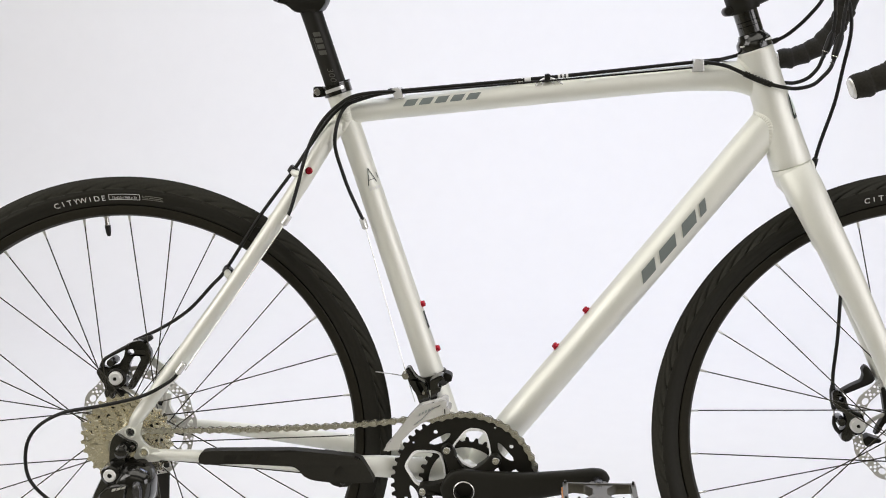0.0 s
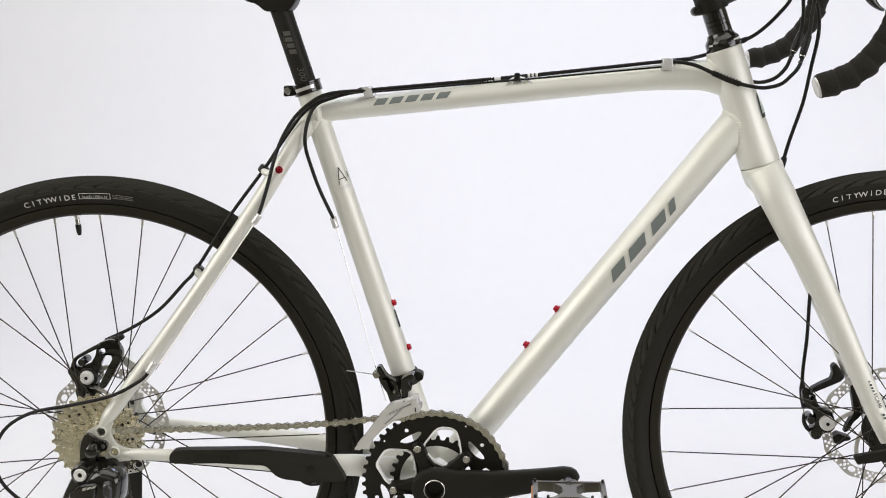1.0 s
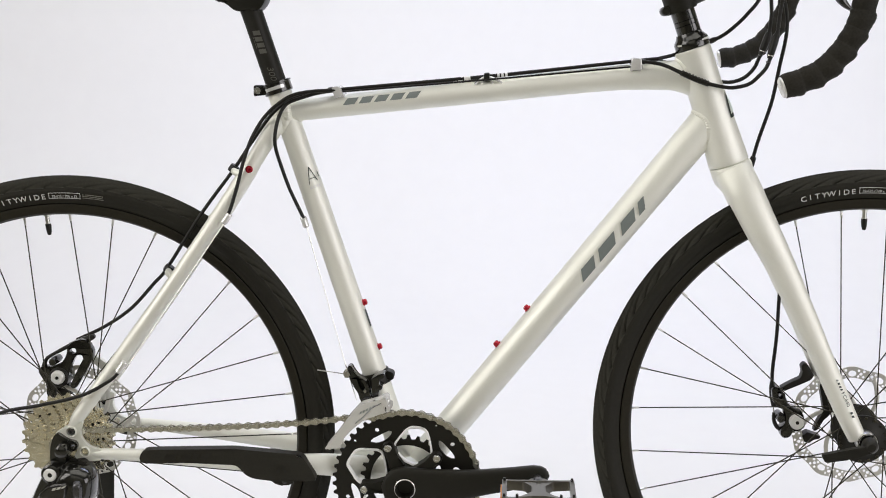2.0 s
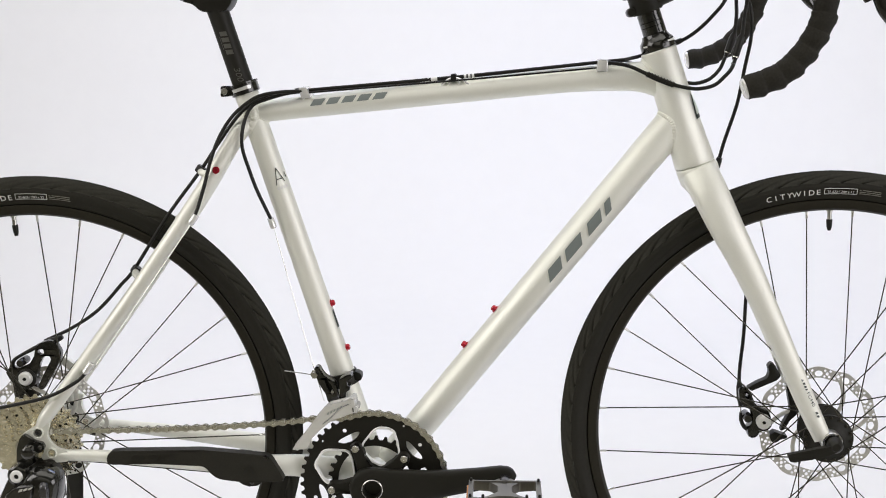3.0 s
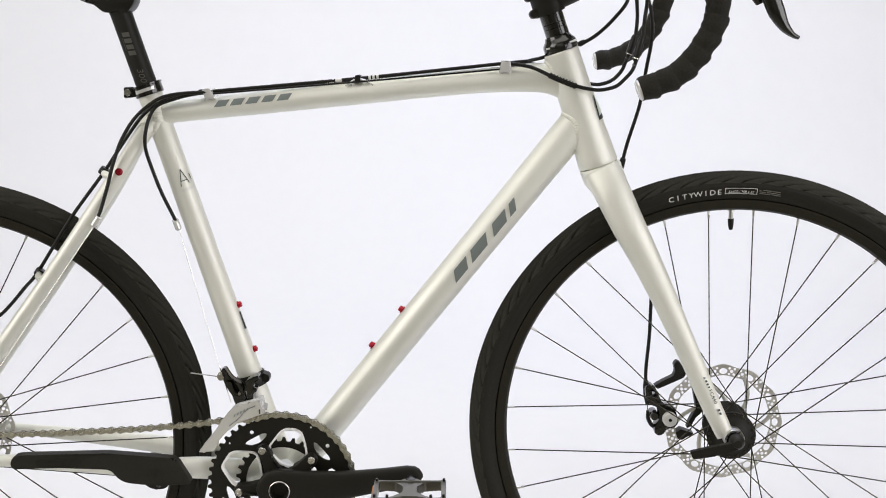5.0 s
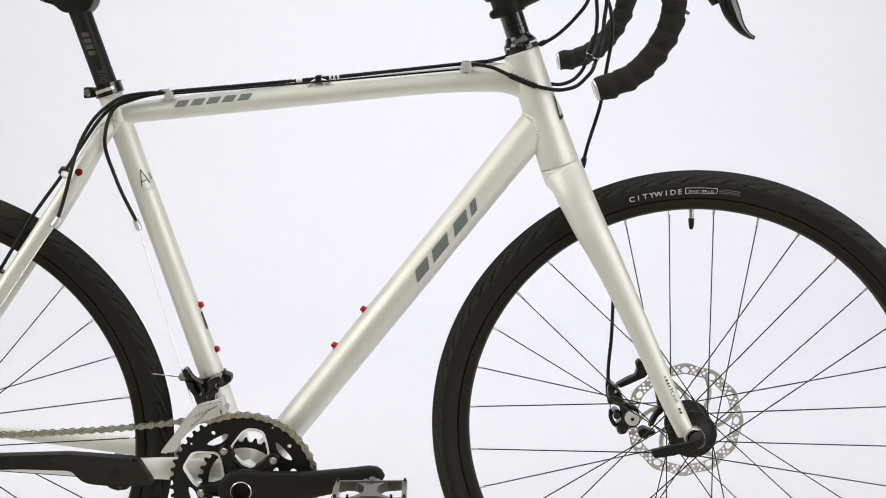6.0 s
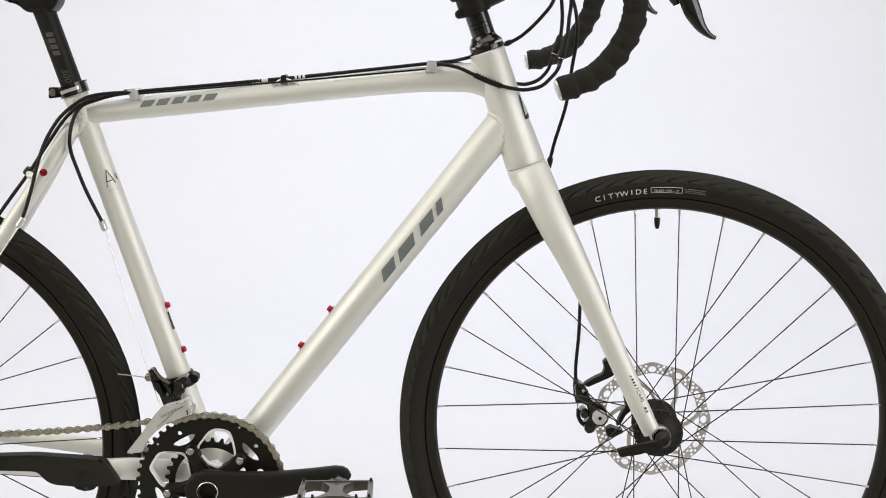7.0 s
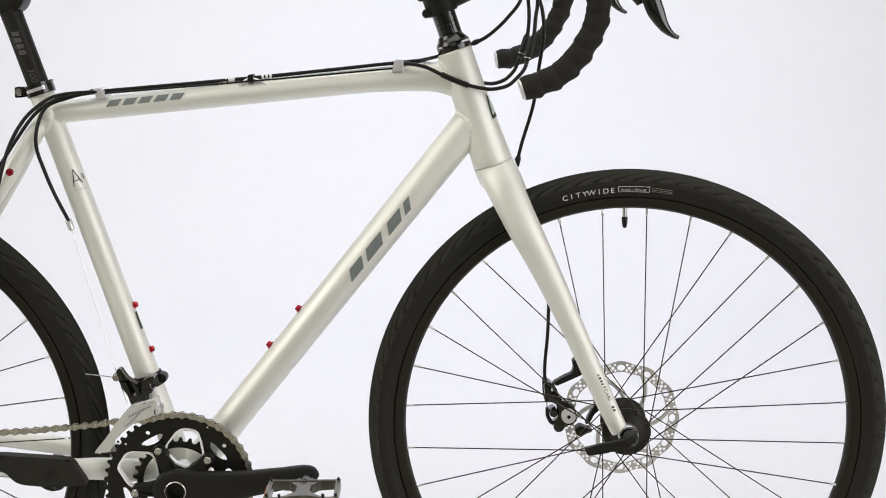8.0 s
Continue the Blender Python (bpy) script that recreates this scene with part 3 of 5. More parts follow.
def wheel_parts(name, seat, size, a0, flange, flange_y, shift, label):
    """A spoked wheel round its own axle. a0: the angle of the first spoke, degrees."""
    bm = bmesh.new()
    lathe(bm, [(0.3082, -0.0100), (0.3088, -0.0116), (0.3078, -0.0125), (0.3020, -0.0122), (0.2975, -0.0105), (0.2948, -0.0055), (0.2943, 0.0), (0.2948, 0.0055), (0.2975, 0.0105), (0.3020, 0.0122), (0.3078, 0.0125), (0.3088, 0.0116), (0.3082, 0.0100), (0.304, 0.0095), (0.304, -0.0095)], (0, 0, 0), 192, closed=True)
    w = part(name, bm, RIM, bicycle, label, seat @ Matrix.Scale(size, 4))
    ty = new("tyre", TYRE)
    ty.parent = w
    tagged(ty, "black rubber road tyre with slanting tread cuts")
    for k in range(32):
        th = radians(a0 + 11.25 * k)
        s = 1 if k % 2 == 0 else -1
        h = th + radians(67.5) * (-1 if k % 4 in (0, 3) else 1)
        hub = Vector((flange * math.cos(h), s * flange_y[0 if s < 0 else 1] + (0.0022 if k % 4 < 2 else -0.0022), flange * math.sin(h)))
        rim = Vector((0.2955 * math.cos(th), s * 0.0022, 0.2955 * math.sin(th)))
        tube("spoke", [hub, rim], 0.00084, SPOKE, w, seg=6)
        d = (rim - hub).normalized()
        tube("nipple", [rim - d * 0.0105, rim - d * 0.0098, rim - d * 0.005, rim + d * 0.001], [0.0011, 0.0016, 0.0016, 0.0021], STEEL, w, seg=8)
    # valve
    va = radians(a0 + 11.25 / 2)
    ax = (Vector((-math.cos(va), 0, -math.sin(va))), Vector((0, 1, 0)), Vector((math.sin(va), 0, -math.cos(va))))
    c = Vector((0.2945 * math.cos(va), 0, 0.2945 * math.sin(va)))
    turned("valve", [(0.0, -0.002), (0.0046, -0.002), (0.0046, 0.0015), (0.0030, 0.002), (0.0030, 0.014), (0.0, 0.014)], c, STEEL, w, "nickel valve stem", 14, ax)
    turned("valve_cap", [(0.0, 0.012), (0.0038, 0.012), (0.0040, 0.014), (0.0034, 0.022), (0.0022, 0.0265), (0.0, 0.027)], c, HOUSING, w, "black plastic valve cap", 12, ax)
    # words on the tyre wall
    f = on_tyre(va - shift / 0.318)
    for k, ch in enumerate("CITYWIDE"):
        letters(ch, 0.0100, (lambda u0: (lambda u, v: f(u0 + u * 1.08, v - 0.0030)))(-0.0702 + 0.0086 * k + (0.0012 if k > 4 else 0)), PRINT, w, "tyre_lettering", "pale printed word")
    f2 = on_tyre(va - shift / 0.318 + 0.0135, 0.3203)
    letters("32-622 / 700 x 32", 0.0045, lambda u, v: f2(0.0226 + u, v - 0.0022), PRINT, w, "tyre_size_print", "printed tyre size")
    for c4 in ([(0.0025, 0.0036), (0.0427, 0.0036), (0.0427, 0.0042), (0.0025, 0.0042)], [(0.0025, -0.0036), (0.0427, -0.0036), (0.0427, -0.0030), (0.0025, -0.0030)], [(0.0025, -0.0036), (0.0031, -0.0036), (0.0031, 0.0042), (0.0025, 0.0042)], [(0.0421, -0.0036), (0.0427, -0.0036), (0.0427, 0.0042), (0.0421, 0.0042)]):
        decal("print_box", c4, f2, PRINT, w, "", 6)
    for u, v, l in ((0.0450, 0.0018, 0.0022), (0.0490, 0.0022, 0.0110), (0.0610, 0.0022, 0.0105), (0.0455, -0.0002, 0.0075), (0.0545, -0.0002, 0.0170), (0.0455, -0.0024, 0.0140), (0.0605, -0.0024, 0.0120)):
        decal("small_print", [(u, v), (u + l, v), (u + l, v + 0.0010), (u, v + 0.0010)], f2, DIM, w, "", 5)
    return w


front = wheel_parts("front_wheel", pose(FRONT, -0.0061, AXLE, 0, 0, -3.86), 0.998, 85.16, 0.0285, (0.0300, 0.0210), -0.0081, "front wheel with a deep black rim")
rear = wheel_parts("rear_wheel", pose(-1.0407, -0.010, 0.339, 0, 0, 3.4), 1.0102, 88.5, 0.0265, (0.022, 0.029), 0.0125, "rear wheel with a deep black rim")


def rotor(parent, y, dx=0.0, dz=0.0):
    """A drilled, scalloped disc rotor with six swept arms."""
    bm = bmesh.new()
    R, n, step = 0.0805, 16, 2 * math.pi / 12
    for k in range(12):
        a = step * k
        arc = [a - step / 2 + step * j / n for j in range(n + 1)]
        out = [((R - 0.0015 + 0.0015 * math.cos(12 * t)) * math.cos(t), (R - 0.0015 + 0.0015 * math.cos(12 * t)) * math.sin(t)) for t in arc]
        out += [((0.0645 + 0.0007 * math.cos(12 * t)) * math.cos(t), (0.0645 + 0.0007 * math.cos(12 * t)) * math.sin(t)) for t in arc[::-1]]
        holes = [[(0.0708 * math.cos(a) - 0.0054 * math.cos(t) * math.sin(a) + 0.0042 * math.sin(t) * math.cos(a), 0.0708 * math.sin(a) + 0.0054 * math.cos(t) * math.cos(a) + 0.0042 * math.sin(t) * math.sin(a)) for t in [2 * math.pi * j / 14 for j in range(14)]]]
        for sg in (-1, 1):
            for da, r, hr in ((0.112, 0.0753, 0.0018), (0.114, 0.0673, 0.0017), (0.158, 0.0712, 0.0023), (0.207, 0.0752, 0.0019), (0.210, 0.0675, 0.0019)):
                holes.append(ring2(r * math.cos(a + sg * da), r * math.sin(a + sg * da), hr, 8))
        plate(bm, out, y - 0.0009, y + 0.0009, holes)
    bmesh.ops.remove_doubles(bm, verts=bm.verts[:], dist=0.00005)
    part("brake_rotor", bm, ROTOR, parent, "drilled stainless steel brake rotor", pose(dx, 0, dz))
    for k in range(6):
        a = 2 * math.pi * k / 6 + 0.3
        pts = []
        for t in np.linspace(0, 1, 9):
            r = 0.019 + (0.0645 - 0.019) * t
            pts.append((r * math.cos(a + 0.85 * t), y, r * math.sin(a + 0.85 * t)))
        tube("rotor_arm", pts, [(0.0009, 0.0030)] * 9, ROTOR, parent, seg=8)
    bm = bmesh.new()
    plate(bm, ring2(0, 0, 0.0225, 40), y - 0.0010, y + 0.0010, [ring2(0, 0, 0.014, 24)])
    part("rotor_carrier", bm, ROTOR, parent)
    for k in range(6):
        a = 2 * math.pi * k / 6
        turned("rotor_bolt", [(0.0, y - 0.0026), (0.003, y - 0.0026), (0.003, y), (0.0, y)], (0.0195 * math.cos(a), 0, 0.0195 * math.sin(a)), BLACK, parent, "", 10)


def hubs():
    rotor(front, 0.0430, -0.0015, -0.0038)
    turned("hub", [(0.0, -0.046), (0.011, -0.046), (0.0125, -0.040), (0.020, -0.036), (0.0225, -0.0335), (0.0315, -0.0320), (0.0320, -0.0305), (0.0315, -0.0275), (0.0220, -0.0255), (0.0165, -0.018), (0.0155, 0.0), (0.018, 0.012), (0.0295, 0.0195), (0.0310, 0.0225), (0.0300, 0.0245), (0.022, 0.027), (0.0215, 0.0415), (0.012, 0.046), (0.0, 0.046)], (0, 0, 0), MATT, front, "black disc hub", 48)
    turned("hub_cap", [(0.0, -0.0500), (0.0085, -0.0500), (0.0100, -0.0490), (0.0105, -0.0455), (0.0, -0.0455)], (0, 0, 0), STEEL, front, "silver hub end cap", 24)
    for k in range(16):
        a = radians(84.9 + 22.5 * k + 67)
        turned("spoke_head", [(0.0, -0.0345), (0.0018, -0.0340), (0.0022, -0.0318), (0.0, -0.0318)], (0.0285 * math.cos(a), 0, 0.0285 * math.sin(a)), SPOKE, front, "", 8)
    # quick release: nut, lever
    lev = [(x + 0.0058, z - AXLE) for x, z in ((-0.0645, 0.3350), (-0.0590, 0.3366), (-0.0320, 0.3433), (-0.0116, 0.3478), (-0.0065, 0.3530), (0.0018, 0.3500), (0.0020, 0.3428), (-0.0071, 0.3380), (-0.0303, 0.3304), (-0.0595, 0.3248))]
    shaped("quick_release_lever", rounded(lev, 0.003, 3), -0.0775, -0.0700, MATT, front, label="black quick release lever", bevel=0.002)
    turned("quick_release_nut", [(0.0, -0.0790), (0.0050, -0.0790), (0.0065, -0.0775), (0.0095, -0.0735), (0.0100, -0.0648), (0.0, -0.0648)], (0.0015, 0, 0.0041), BLACK, front, "", 24)
    turned("quick_release_end", [(0.0, 0.0648), (0.009, 0.0648), (0.009, 0.072), (0.005, 0.076), (0.0, 0.076)], (0, 0, 0.001), BLACK, front, "", 20)
    rotor(rear, 0.0430, -0.006)
    turned("hub", [(0.0, -0.060), (0.010, -0.060), (0.012, -0.022), (0.0265, -0.0215), (0.0270, -0.0185), (0.0180, -0.014), (0.0155, 0.0), (0.018, 0.018), (0.0265, 0.0295), (0.0275, 0.033), (0.0220, 0.0355), (0.0215, 0.0415), (0.011, 0.055), (0.0, 0.0635)], (0, 0, 0), BLACK, rear, "black disc hub", 40)
    turned("axle_nut", [(0.0, -0.0840), (0.0045, -0.0840), (0.0080, -0.0820), (0.0090, -0.0760), (0.0090, -0.0705), (0.0, -0.0705)], (0.002, 0, -0.001), GLOSS, rear, "", 24)
    turned("axle_nut", [(0.0, 0.078), (0.009, 0.078), (0.009, 0.0705), (0.0, 0.0705)], (0, 0, 0), BLACK, rear, "", 24)


hubs()


def gear(teeth, pitch_r, depth, phase=0.0, lean=0.0):
    """Outline of a sprocket."""
    out = []
    for k in range(teeth):
        for da, r in ((-0.46, -depth), (-0.28, -depth * 0.8), (-0.12, depth * 0.75), (0.12, depth * 0.75), (0.28, -depth * 0.8)):
            a = phase + 2 * math.pi * (k + da + lean) / teeth
            out.append(((pitch_r + r) * math.cos(a), (pitch_r + r) * math.sin(a)))
    return out


def cassette():
    base, wide = None, 0.02
    for i, t in enumerate((11, 12, 13, 15, 17, 19, 21, 24, 27, 30)):
        r = 0.0127 / (2 * math.sin(math.pi / t))
        y, last = -0.0605 + i * 0.0039, wide
        wide = r
        holes = [ring2(0, 0, 0.0125, 20)]
        if t > 15:
            m = t // 2
            holes += [ring2((r - 0.0075) * math.cos(2 * math.pi * k / m + i * 0.3), (r - 0.0075) * math.sin(2 * math.pi * k / m + i * 0.3), 0.0021, 8) for k in range(m)]
        if t > 19:
            holes += [ring2((r - 0.0160) * math.cos(2 * math.pi * k / 7 + i * 0.2), (r - 0.0160) * math.sin(2 * math.pi * k / 7 + i * 0.2), 0.0042, 10) for k in range(7)]
        holes += [ring2((r - 0.0042) * math.cos(2 * math.pi * (k + 0.5) / t + 0.17 * i), (r - 0.0042) * math.sin(2 * math.pi * (k + 0.5) / t + 0.17 * i), 0.0010, 6) for k in range(0, t, 2)]
        if base is None:
            base = shaped("cassette", gear(t, r, 0.0032, 0.1 * i), y - 0.0009, y + 0.0009, CASSETTE, bicycle, holes, "nickel-plated ten-speed cassette", m=pose(-1.0462, -0.006, 0.3372, 0, 0, 3.4))
        else:
            bm = bmesh.new()
            plate(bm, gear(t, r, 0.0025, 0.17 * i), y - 0.0009, y + 0.0009, holes)
            for v in bm.verts:
                if math.hypot(v.co.x, v.co.z) > r + 0.001:
                    v.co.y += 0.0006 * math.sin(2.1 * round((math.atan2(v.co.z, v.co.x) - 0.17 * i) * t / (2 * math.pi)))
            part("sprocket", bm, CASSETTE, base)
            # Spacer widened into a black disc that stands in for shade behind the holes.
            turned("spacer", [(0.0126, y - 0.0030), (last - 0.0050, y - 0.0030), (last - 0.0050, y - 0.0009), (0.0126, y - 0.0009)], (0, 0, 0), BLACK, base, "", 24)
    turned("lock_ring", [(0.008, -0.0640), (0.0150, -0.0640), (0.0160, -0.0625), (0.0160, -0.0615), (0.008, -0.0615)], (0, 0, 0), STEEL, base, "", 24)


cassette()


def chain():
    """Outer and inner links in turn, along the top run, both wheels and the run below."""
    bx, bz, R1, R2, y1, y2 = BB[0], BB[1], 0.0950, 0.0185, -0.0475, -0.0590
    rx, rz = -1.0440, 0.3380
    path = []
    for k in range(40):
        t = radians(271 - 183 * k / 39)
        path.append((rx + R2 * math.cos(t), y2, rz + R2 * math.sin(t)))
    path += [(-0.951, -0.057, 0.3580), (-0.867, -0.055, 0.3595), (-0.778, -0.052, 0.3625), (-0.720, -0.049, 0.3660), (-0.689, -0.0478, 0.3690), (-0.655, y1, 0.3735)]
    for k in range(80):
        t = radians(113 - (113 + 84) * k / 79)
        path.append((bx + R1 * math.cos(t), y1, bz + R1 * math.sin(t)))
    path += [(-0.80, y1 + 0.002, 0.168), (-0.985, y2, 0.150), (-1.003, y2, 0.158), (-1.010, y2, 0.176), (-1.020, y2, 0.232), (-1.030, y2, 0.250), (-1.046, y2, 0.256), (-1.058, y2, 0.262), (-1.066, y2, 0.280), (-1.0665, y2, 0.300)]
    pts = [Vector(p) for p in path]
    pts.append(pts[0].copy())
    cum = [0.0]
    for p, q in zip(pts, pts[1:]):
        cum.append(cum[-1] + (q - p).length)
    count = round(cum[-1] / 0.0127 / 2) * 2
    step = cum[-1] / count
    at = [Vector([float(np.interp(k * step, cum, [p[c] for p in pts])) for c in range(3)]) for k in range(count + 1)]
    h = step / 2
    def link(name, half, dy, th, parent, m):
        bm = bmesh.new()
        n = 7
        out = []
        for cx, sgn in ((h, 1), (-h, -1)):
            for k in range(n):
                t = -math.pi / 2 + math.pi * k / (n - 1)
                out.append((cx + sgn * half * math.cos(t), sgn * half * math.sin(t)))
            if sgn == 1:
                out.append((0, half * 0.56))
            else:
                out.append((0, -half * 0.56))
        for s in (-1, 1):
            plate(bm, out, s * dy - th / 2, s * dy + th / 2)
        if name == "outer_link":
            for cx in (-h, h):
                lathe(bm, [(0.0, -dy - 0.0006), (0.0011, -dy - 0.0006), (0.0014, -dy - 0.0014), (0.0022, -dy - 0.0014), (0.0025, -dy - 0.0006), (0.0019, dy + 0.0011), (0.0, dy + 0.0011)], (cx, 0, 0), 10)
        else:
            for cx in (-h, h):
                lathe(bm, [(0.0, -dy), (0.0038, -dy), (0.0038, dy), (0.0, dy)], (cx, 0, 0), 10)
        return part(name, bm, CHAIN, parent, m=m)
    first = {}
    chain_ob = None
    for k in range(count):
        p, q = at[k], at[k + 1]
        d = (q - p).normalized()
        w = Vector((0, 1, 0))
        w = (w - d * d.dot(w)).normalized()
        m = Matrix.Translation((p + q) / 2) @ Matrix((d, w, d.cross(w))).transposed().to_4x4()
        kind = "outer_link" if k % 2 == 0 else "inner_link"
        if chain_ob is None:
            chain_ob = link(kind, 0.0043, 0.0027, 0.0010, bicycle, m)
            chain_ob.name = "chain"
            tagged(chain_ob, "grey steel roller chain on the large chainring")
            first[kind] = chain_ob
            inv = m.inverted()
            continue
        if kind not in first:
            first[kind] = link(kind, 0.0040, 0.0016, 0.0009, chain_ob, inv @ m)
        else:
            o = new(kind, first[kind].data)
            o.parent, o.matrix_basis = chain_ob, inv @ m


chain()


def crank():
    cx, cz = BB
    # the arm: rounded sections along its length, bored for the axle
    top = [(-0.6225, 0.2870), (-0.6170, 0.3000), (-0.6080, 0.3090), (-0.5950, 0.3122), (-0.5630, 0.3092), (-0.5200, 0.3092), (-0.4910, 0.3110), (-0.4550, 0.3150), (-0.4260, 0.3190), (-0.4160, 0.3182), (-0.4090, 0.3140), (-0.4055, 0.3070)]
    low = [(-0.6225, 0.2850), (-0.6180, 0.2700), (-0.6080, 0.2605), (-0.5900, 0.2572), (-0.5710, 0.2570), (-0.5340, 0.2650), (-0.4910, 0.2770), (-0.4470, 0.2870), (-0.4190, 0.2930), (-0.4110, 0.2965), (-0.4055, 0.3050)]
    bm = bmesh.new()
    rings = []
    for t in np.linspace(0, 1, 60):
        x = -0.6224 + 0.2168 * (0.5 - 0.5 * math.cos(math.pi * t)) * 0.45 + 0.2168 * t * 0.55
        zt = float(np.interp(x, [p[0] for p in top], [p[1] for p in top]))
        zb = float(np.interp(x, [p[0] for p in low], [p[1] for p in low]))
        zm, h = (zt + zb) / 2, max((zt - zb) / 2, 0.0008)
        deep = 0.0073 * min(1.0, (h / 0.011) ** 0.5)
        ym = -0.0662 - 0.012 * max(0.0, min(1.0, (x + 0.55) / 0.13))
        ring = []
        for k in range(28):
            a = 2 * math.pi * k / 28
            c, q = math.cos(a), math.sin(a)
            ring.append(bm.verts.new((x, ym + deep * math.copysign(abs(c) ** 0.55, c), zm + h * math.copysign(abs(q) ** 0.62, q))))
        rings.append(ring)
    for p, q in zip(rings, rings[1:]):
        for k in range(28):
            bm.faces.new((p[k], p[(k + 1) % 28], q[(k + 1) % 28], q[k]))
    bm.faces.new(rings[0])
    bm.faces.new(rings[-1])
    arm = part("crankset", bm, MATT, bicycle, "matt black crankset with two chainrings")
    bore = turned("bore", [(0.0, -0.09), (0.0128, -0.09), (0.0128, -0.05), (0.0, -0.05)], (cx, 0, cz), MATT, seg=32)
    cut = arm.modifiers.new("cut", "BOOLEAN")
    cut.object, cut.operation, cut.solver = bore, "DIFFERENCE", "EXACT"
    bpy.context.view_layer.update()
    bored = bpy.data.meshes.new_from_object(arm.evaluated_get(bpy.context.evaluated_depsgraph_get()))
    arm.modifiers.remove(cut)
    arm.data = bored
    bpy.data.objects.remove(bore)
    # hollow axle end and spider
    turned("crank_axle", [(0.0, -0.064), (0.0105, -0.064), (0.0112, -0.0742), (0.0128, -0.0746), (0.0138, -0.0735), (0.0138, -0.030), (0.0, -0.030)], (cx, 0, cz), BLACK, arm, "hollow black axle with a thin silver lip", 32)
    turned("axle_lip", [(0.0128, -0.0749), (0.0138, -0.0740), (0.0138, -0.0735), (0.0128, -0.0735)], (cx, 0, cz), STEEL, arm, "", 32)
    for k in range(5):
        a = radians(42 + 72 * k)
        u, w = Vector((math.cos(a), 0, math.sin(a))), Vector((-math.sin(a), 0, math.cos(a)))
        o = []
        for r, h in ((0.012, 0.020), (0.024, 0.0105), (0.040, 0.0075), (0.055, 0.0085), (0.0615, 0.005), (0.0615, -0.005), (0.055, -0.0085), (0.040, -0.0075), (0.024, -0.0105), (0.012, -0.020)):
            p = u * r + w * h
            o.append((cx + p.x, cz + p.z))
        bm = bmesh.new()
        plate(bm, rounded(o, 0.003, 2), -0.0600, -0.0445, bevel=0.0025)
        part("spider_arm", bm, MATT, arm)
        c = (cx + 0.055 * math.cos(a), 0, cz + 0.055 * math.sin(a))
        turned("ring_bolt", [(0.0, -0.0612), (0.0018, -0.0612), (0.0020, -0.0628), (0.0042, -0.0630), (0.0052, -0.0618), (0.0054, -0.0600), (0.0, -0.0600)], c, POLISHED, arm, "polished chainring bolt", 18)
    # large ring: teeth, windows between the spider arms, slots
    upper = [(0.0508, 30.6), (0.0562, 27), (0.0724, 12.3), (0.0773, 6.2), (0.0787, -3.4), (0.0768, -10), (0.0660, -17.5), (0.0551, -27.2), (0.0487, -30.7), (0.0354, -28.8), (0.0257, -14), (0.0289, 15.6), (0.0415, 29)]
    lower = [(0.0818, 11.5), (0.0821, 7), (0.0803, -5.2), (0.0750, -10), (0.0576, -23.7), (0.0511, -26), (0.0390, -18.3), (0.0281, -0.7), (0.0266, 23.8), (0.0341, 31.2), (0.0564, 32.9), (0.0662, 26)]
    def window(a, outline, grow=1.0):
        pts = [(cx + r * math.cos(radians(a + d)), cz + r * math.sin(radians(a + d))) for r, d in outline]
        mx, mz = sum(p[0] for p in pts) / len(pts), sum(p[1] for p in pts) / len(pts)
        return rounded([(mx + (x - mx) * grow, mz + (z - mz) * grow) for x, z in pts], 0.004, 3)
    spots = ((78, upper), (151.5, lower), (222, upper), (294, upper))
    holes = [window(a, o) for a, o in spots]
    for k in range(5):
        a = radians(40.5 + 72 * k + (5, 5, 10, 0, 0)[k] * (k > 0))
        u, v = (math.cos(a), math.sin(a)), (-math.sin(a), math.cos(a))
        if k != 4:
            q = [(0.0665, -0.0135), (0.0700, -0.0170), (0.0725, -0.0120), (0.0728, 0.0), (0.0725, 0.0110), (0.0705, 0.0160), (0.0650, 0.0095), (0.0632, 0.0), (0.0640, -0.0070)]
            holes.append(rounded([(cx + p * u[0] + t * v[0], cz + p * u[1] + t * v[1]) for p, t in q], 0.0018, 2))
        for da, r, hr in ((0, 0.0803, 0.0028), (22, 0.0872, 0.0014)):
            holes.append(ring2(cx + r * math.cos(a + radians(da)), cz + r * math.sin(a + radians(da)), hr, 12))
    holes.append([(cx + r * math.cos(radians(a)), cz + r * math.sin(radians(a))) for r, a in ((0.0404, 23), (0.0450, 28), (0.0493, 29), (0.0520, 24), (0.0513, 17), (0.0460, 17))])
    holes.append([(cx + r * math.cos(radians(a)), cz + r * math.sin(radians(a))) for r, a in ((0.0620, 15.6), (0.0660, 18.2), (0.0700, 18.0), (0.0741, 12.9), (0.0690, 11.5))])
    ringo = [(cx + x, cz + z) for x, z in gear(50, 0.0952, 0.0028, 0.02)]
    shaped("large_chainring", ringo, -0.0487, -0.0463, BLACK, arm, holes, "black toothed chainring with silver-edged windows")
    for a, o in spots:
        shaped("window_edge", window(a, o, 1.02), -0.0512, -0.0440, EDGE, arm, [window(a, o, 0.91)], "machined silver window edge", 0.0006)
    small = [(cx + x, cz + z) for x, z in gear(30, 0.0592, 0.0034, 0.05)]
    shaped("small_chainring", small, -0.0405, -0.0380, BLACK, arm, [ring2(cx, cz, 0.0482, 60)], "black inner chainring")
    # the other arm, pointing to the rear
    tube("left_crank_arm", [(cx, 0.062, cz), (cx - 0.09, 0.068, cz - 0.012), (cx - 0.172, 0.076, cz - 0.024)], [(0.008, 0.019), (0.007, 0.014), (0.007, 0.013)], MATT, arm, seg=16, n=5)
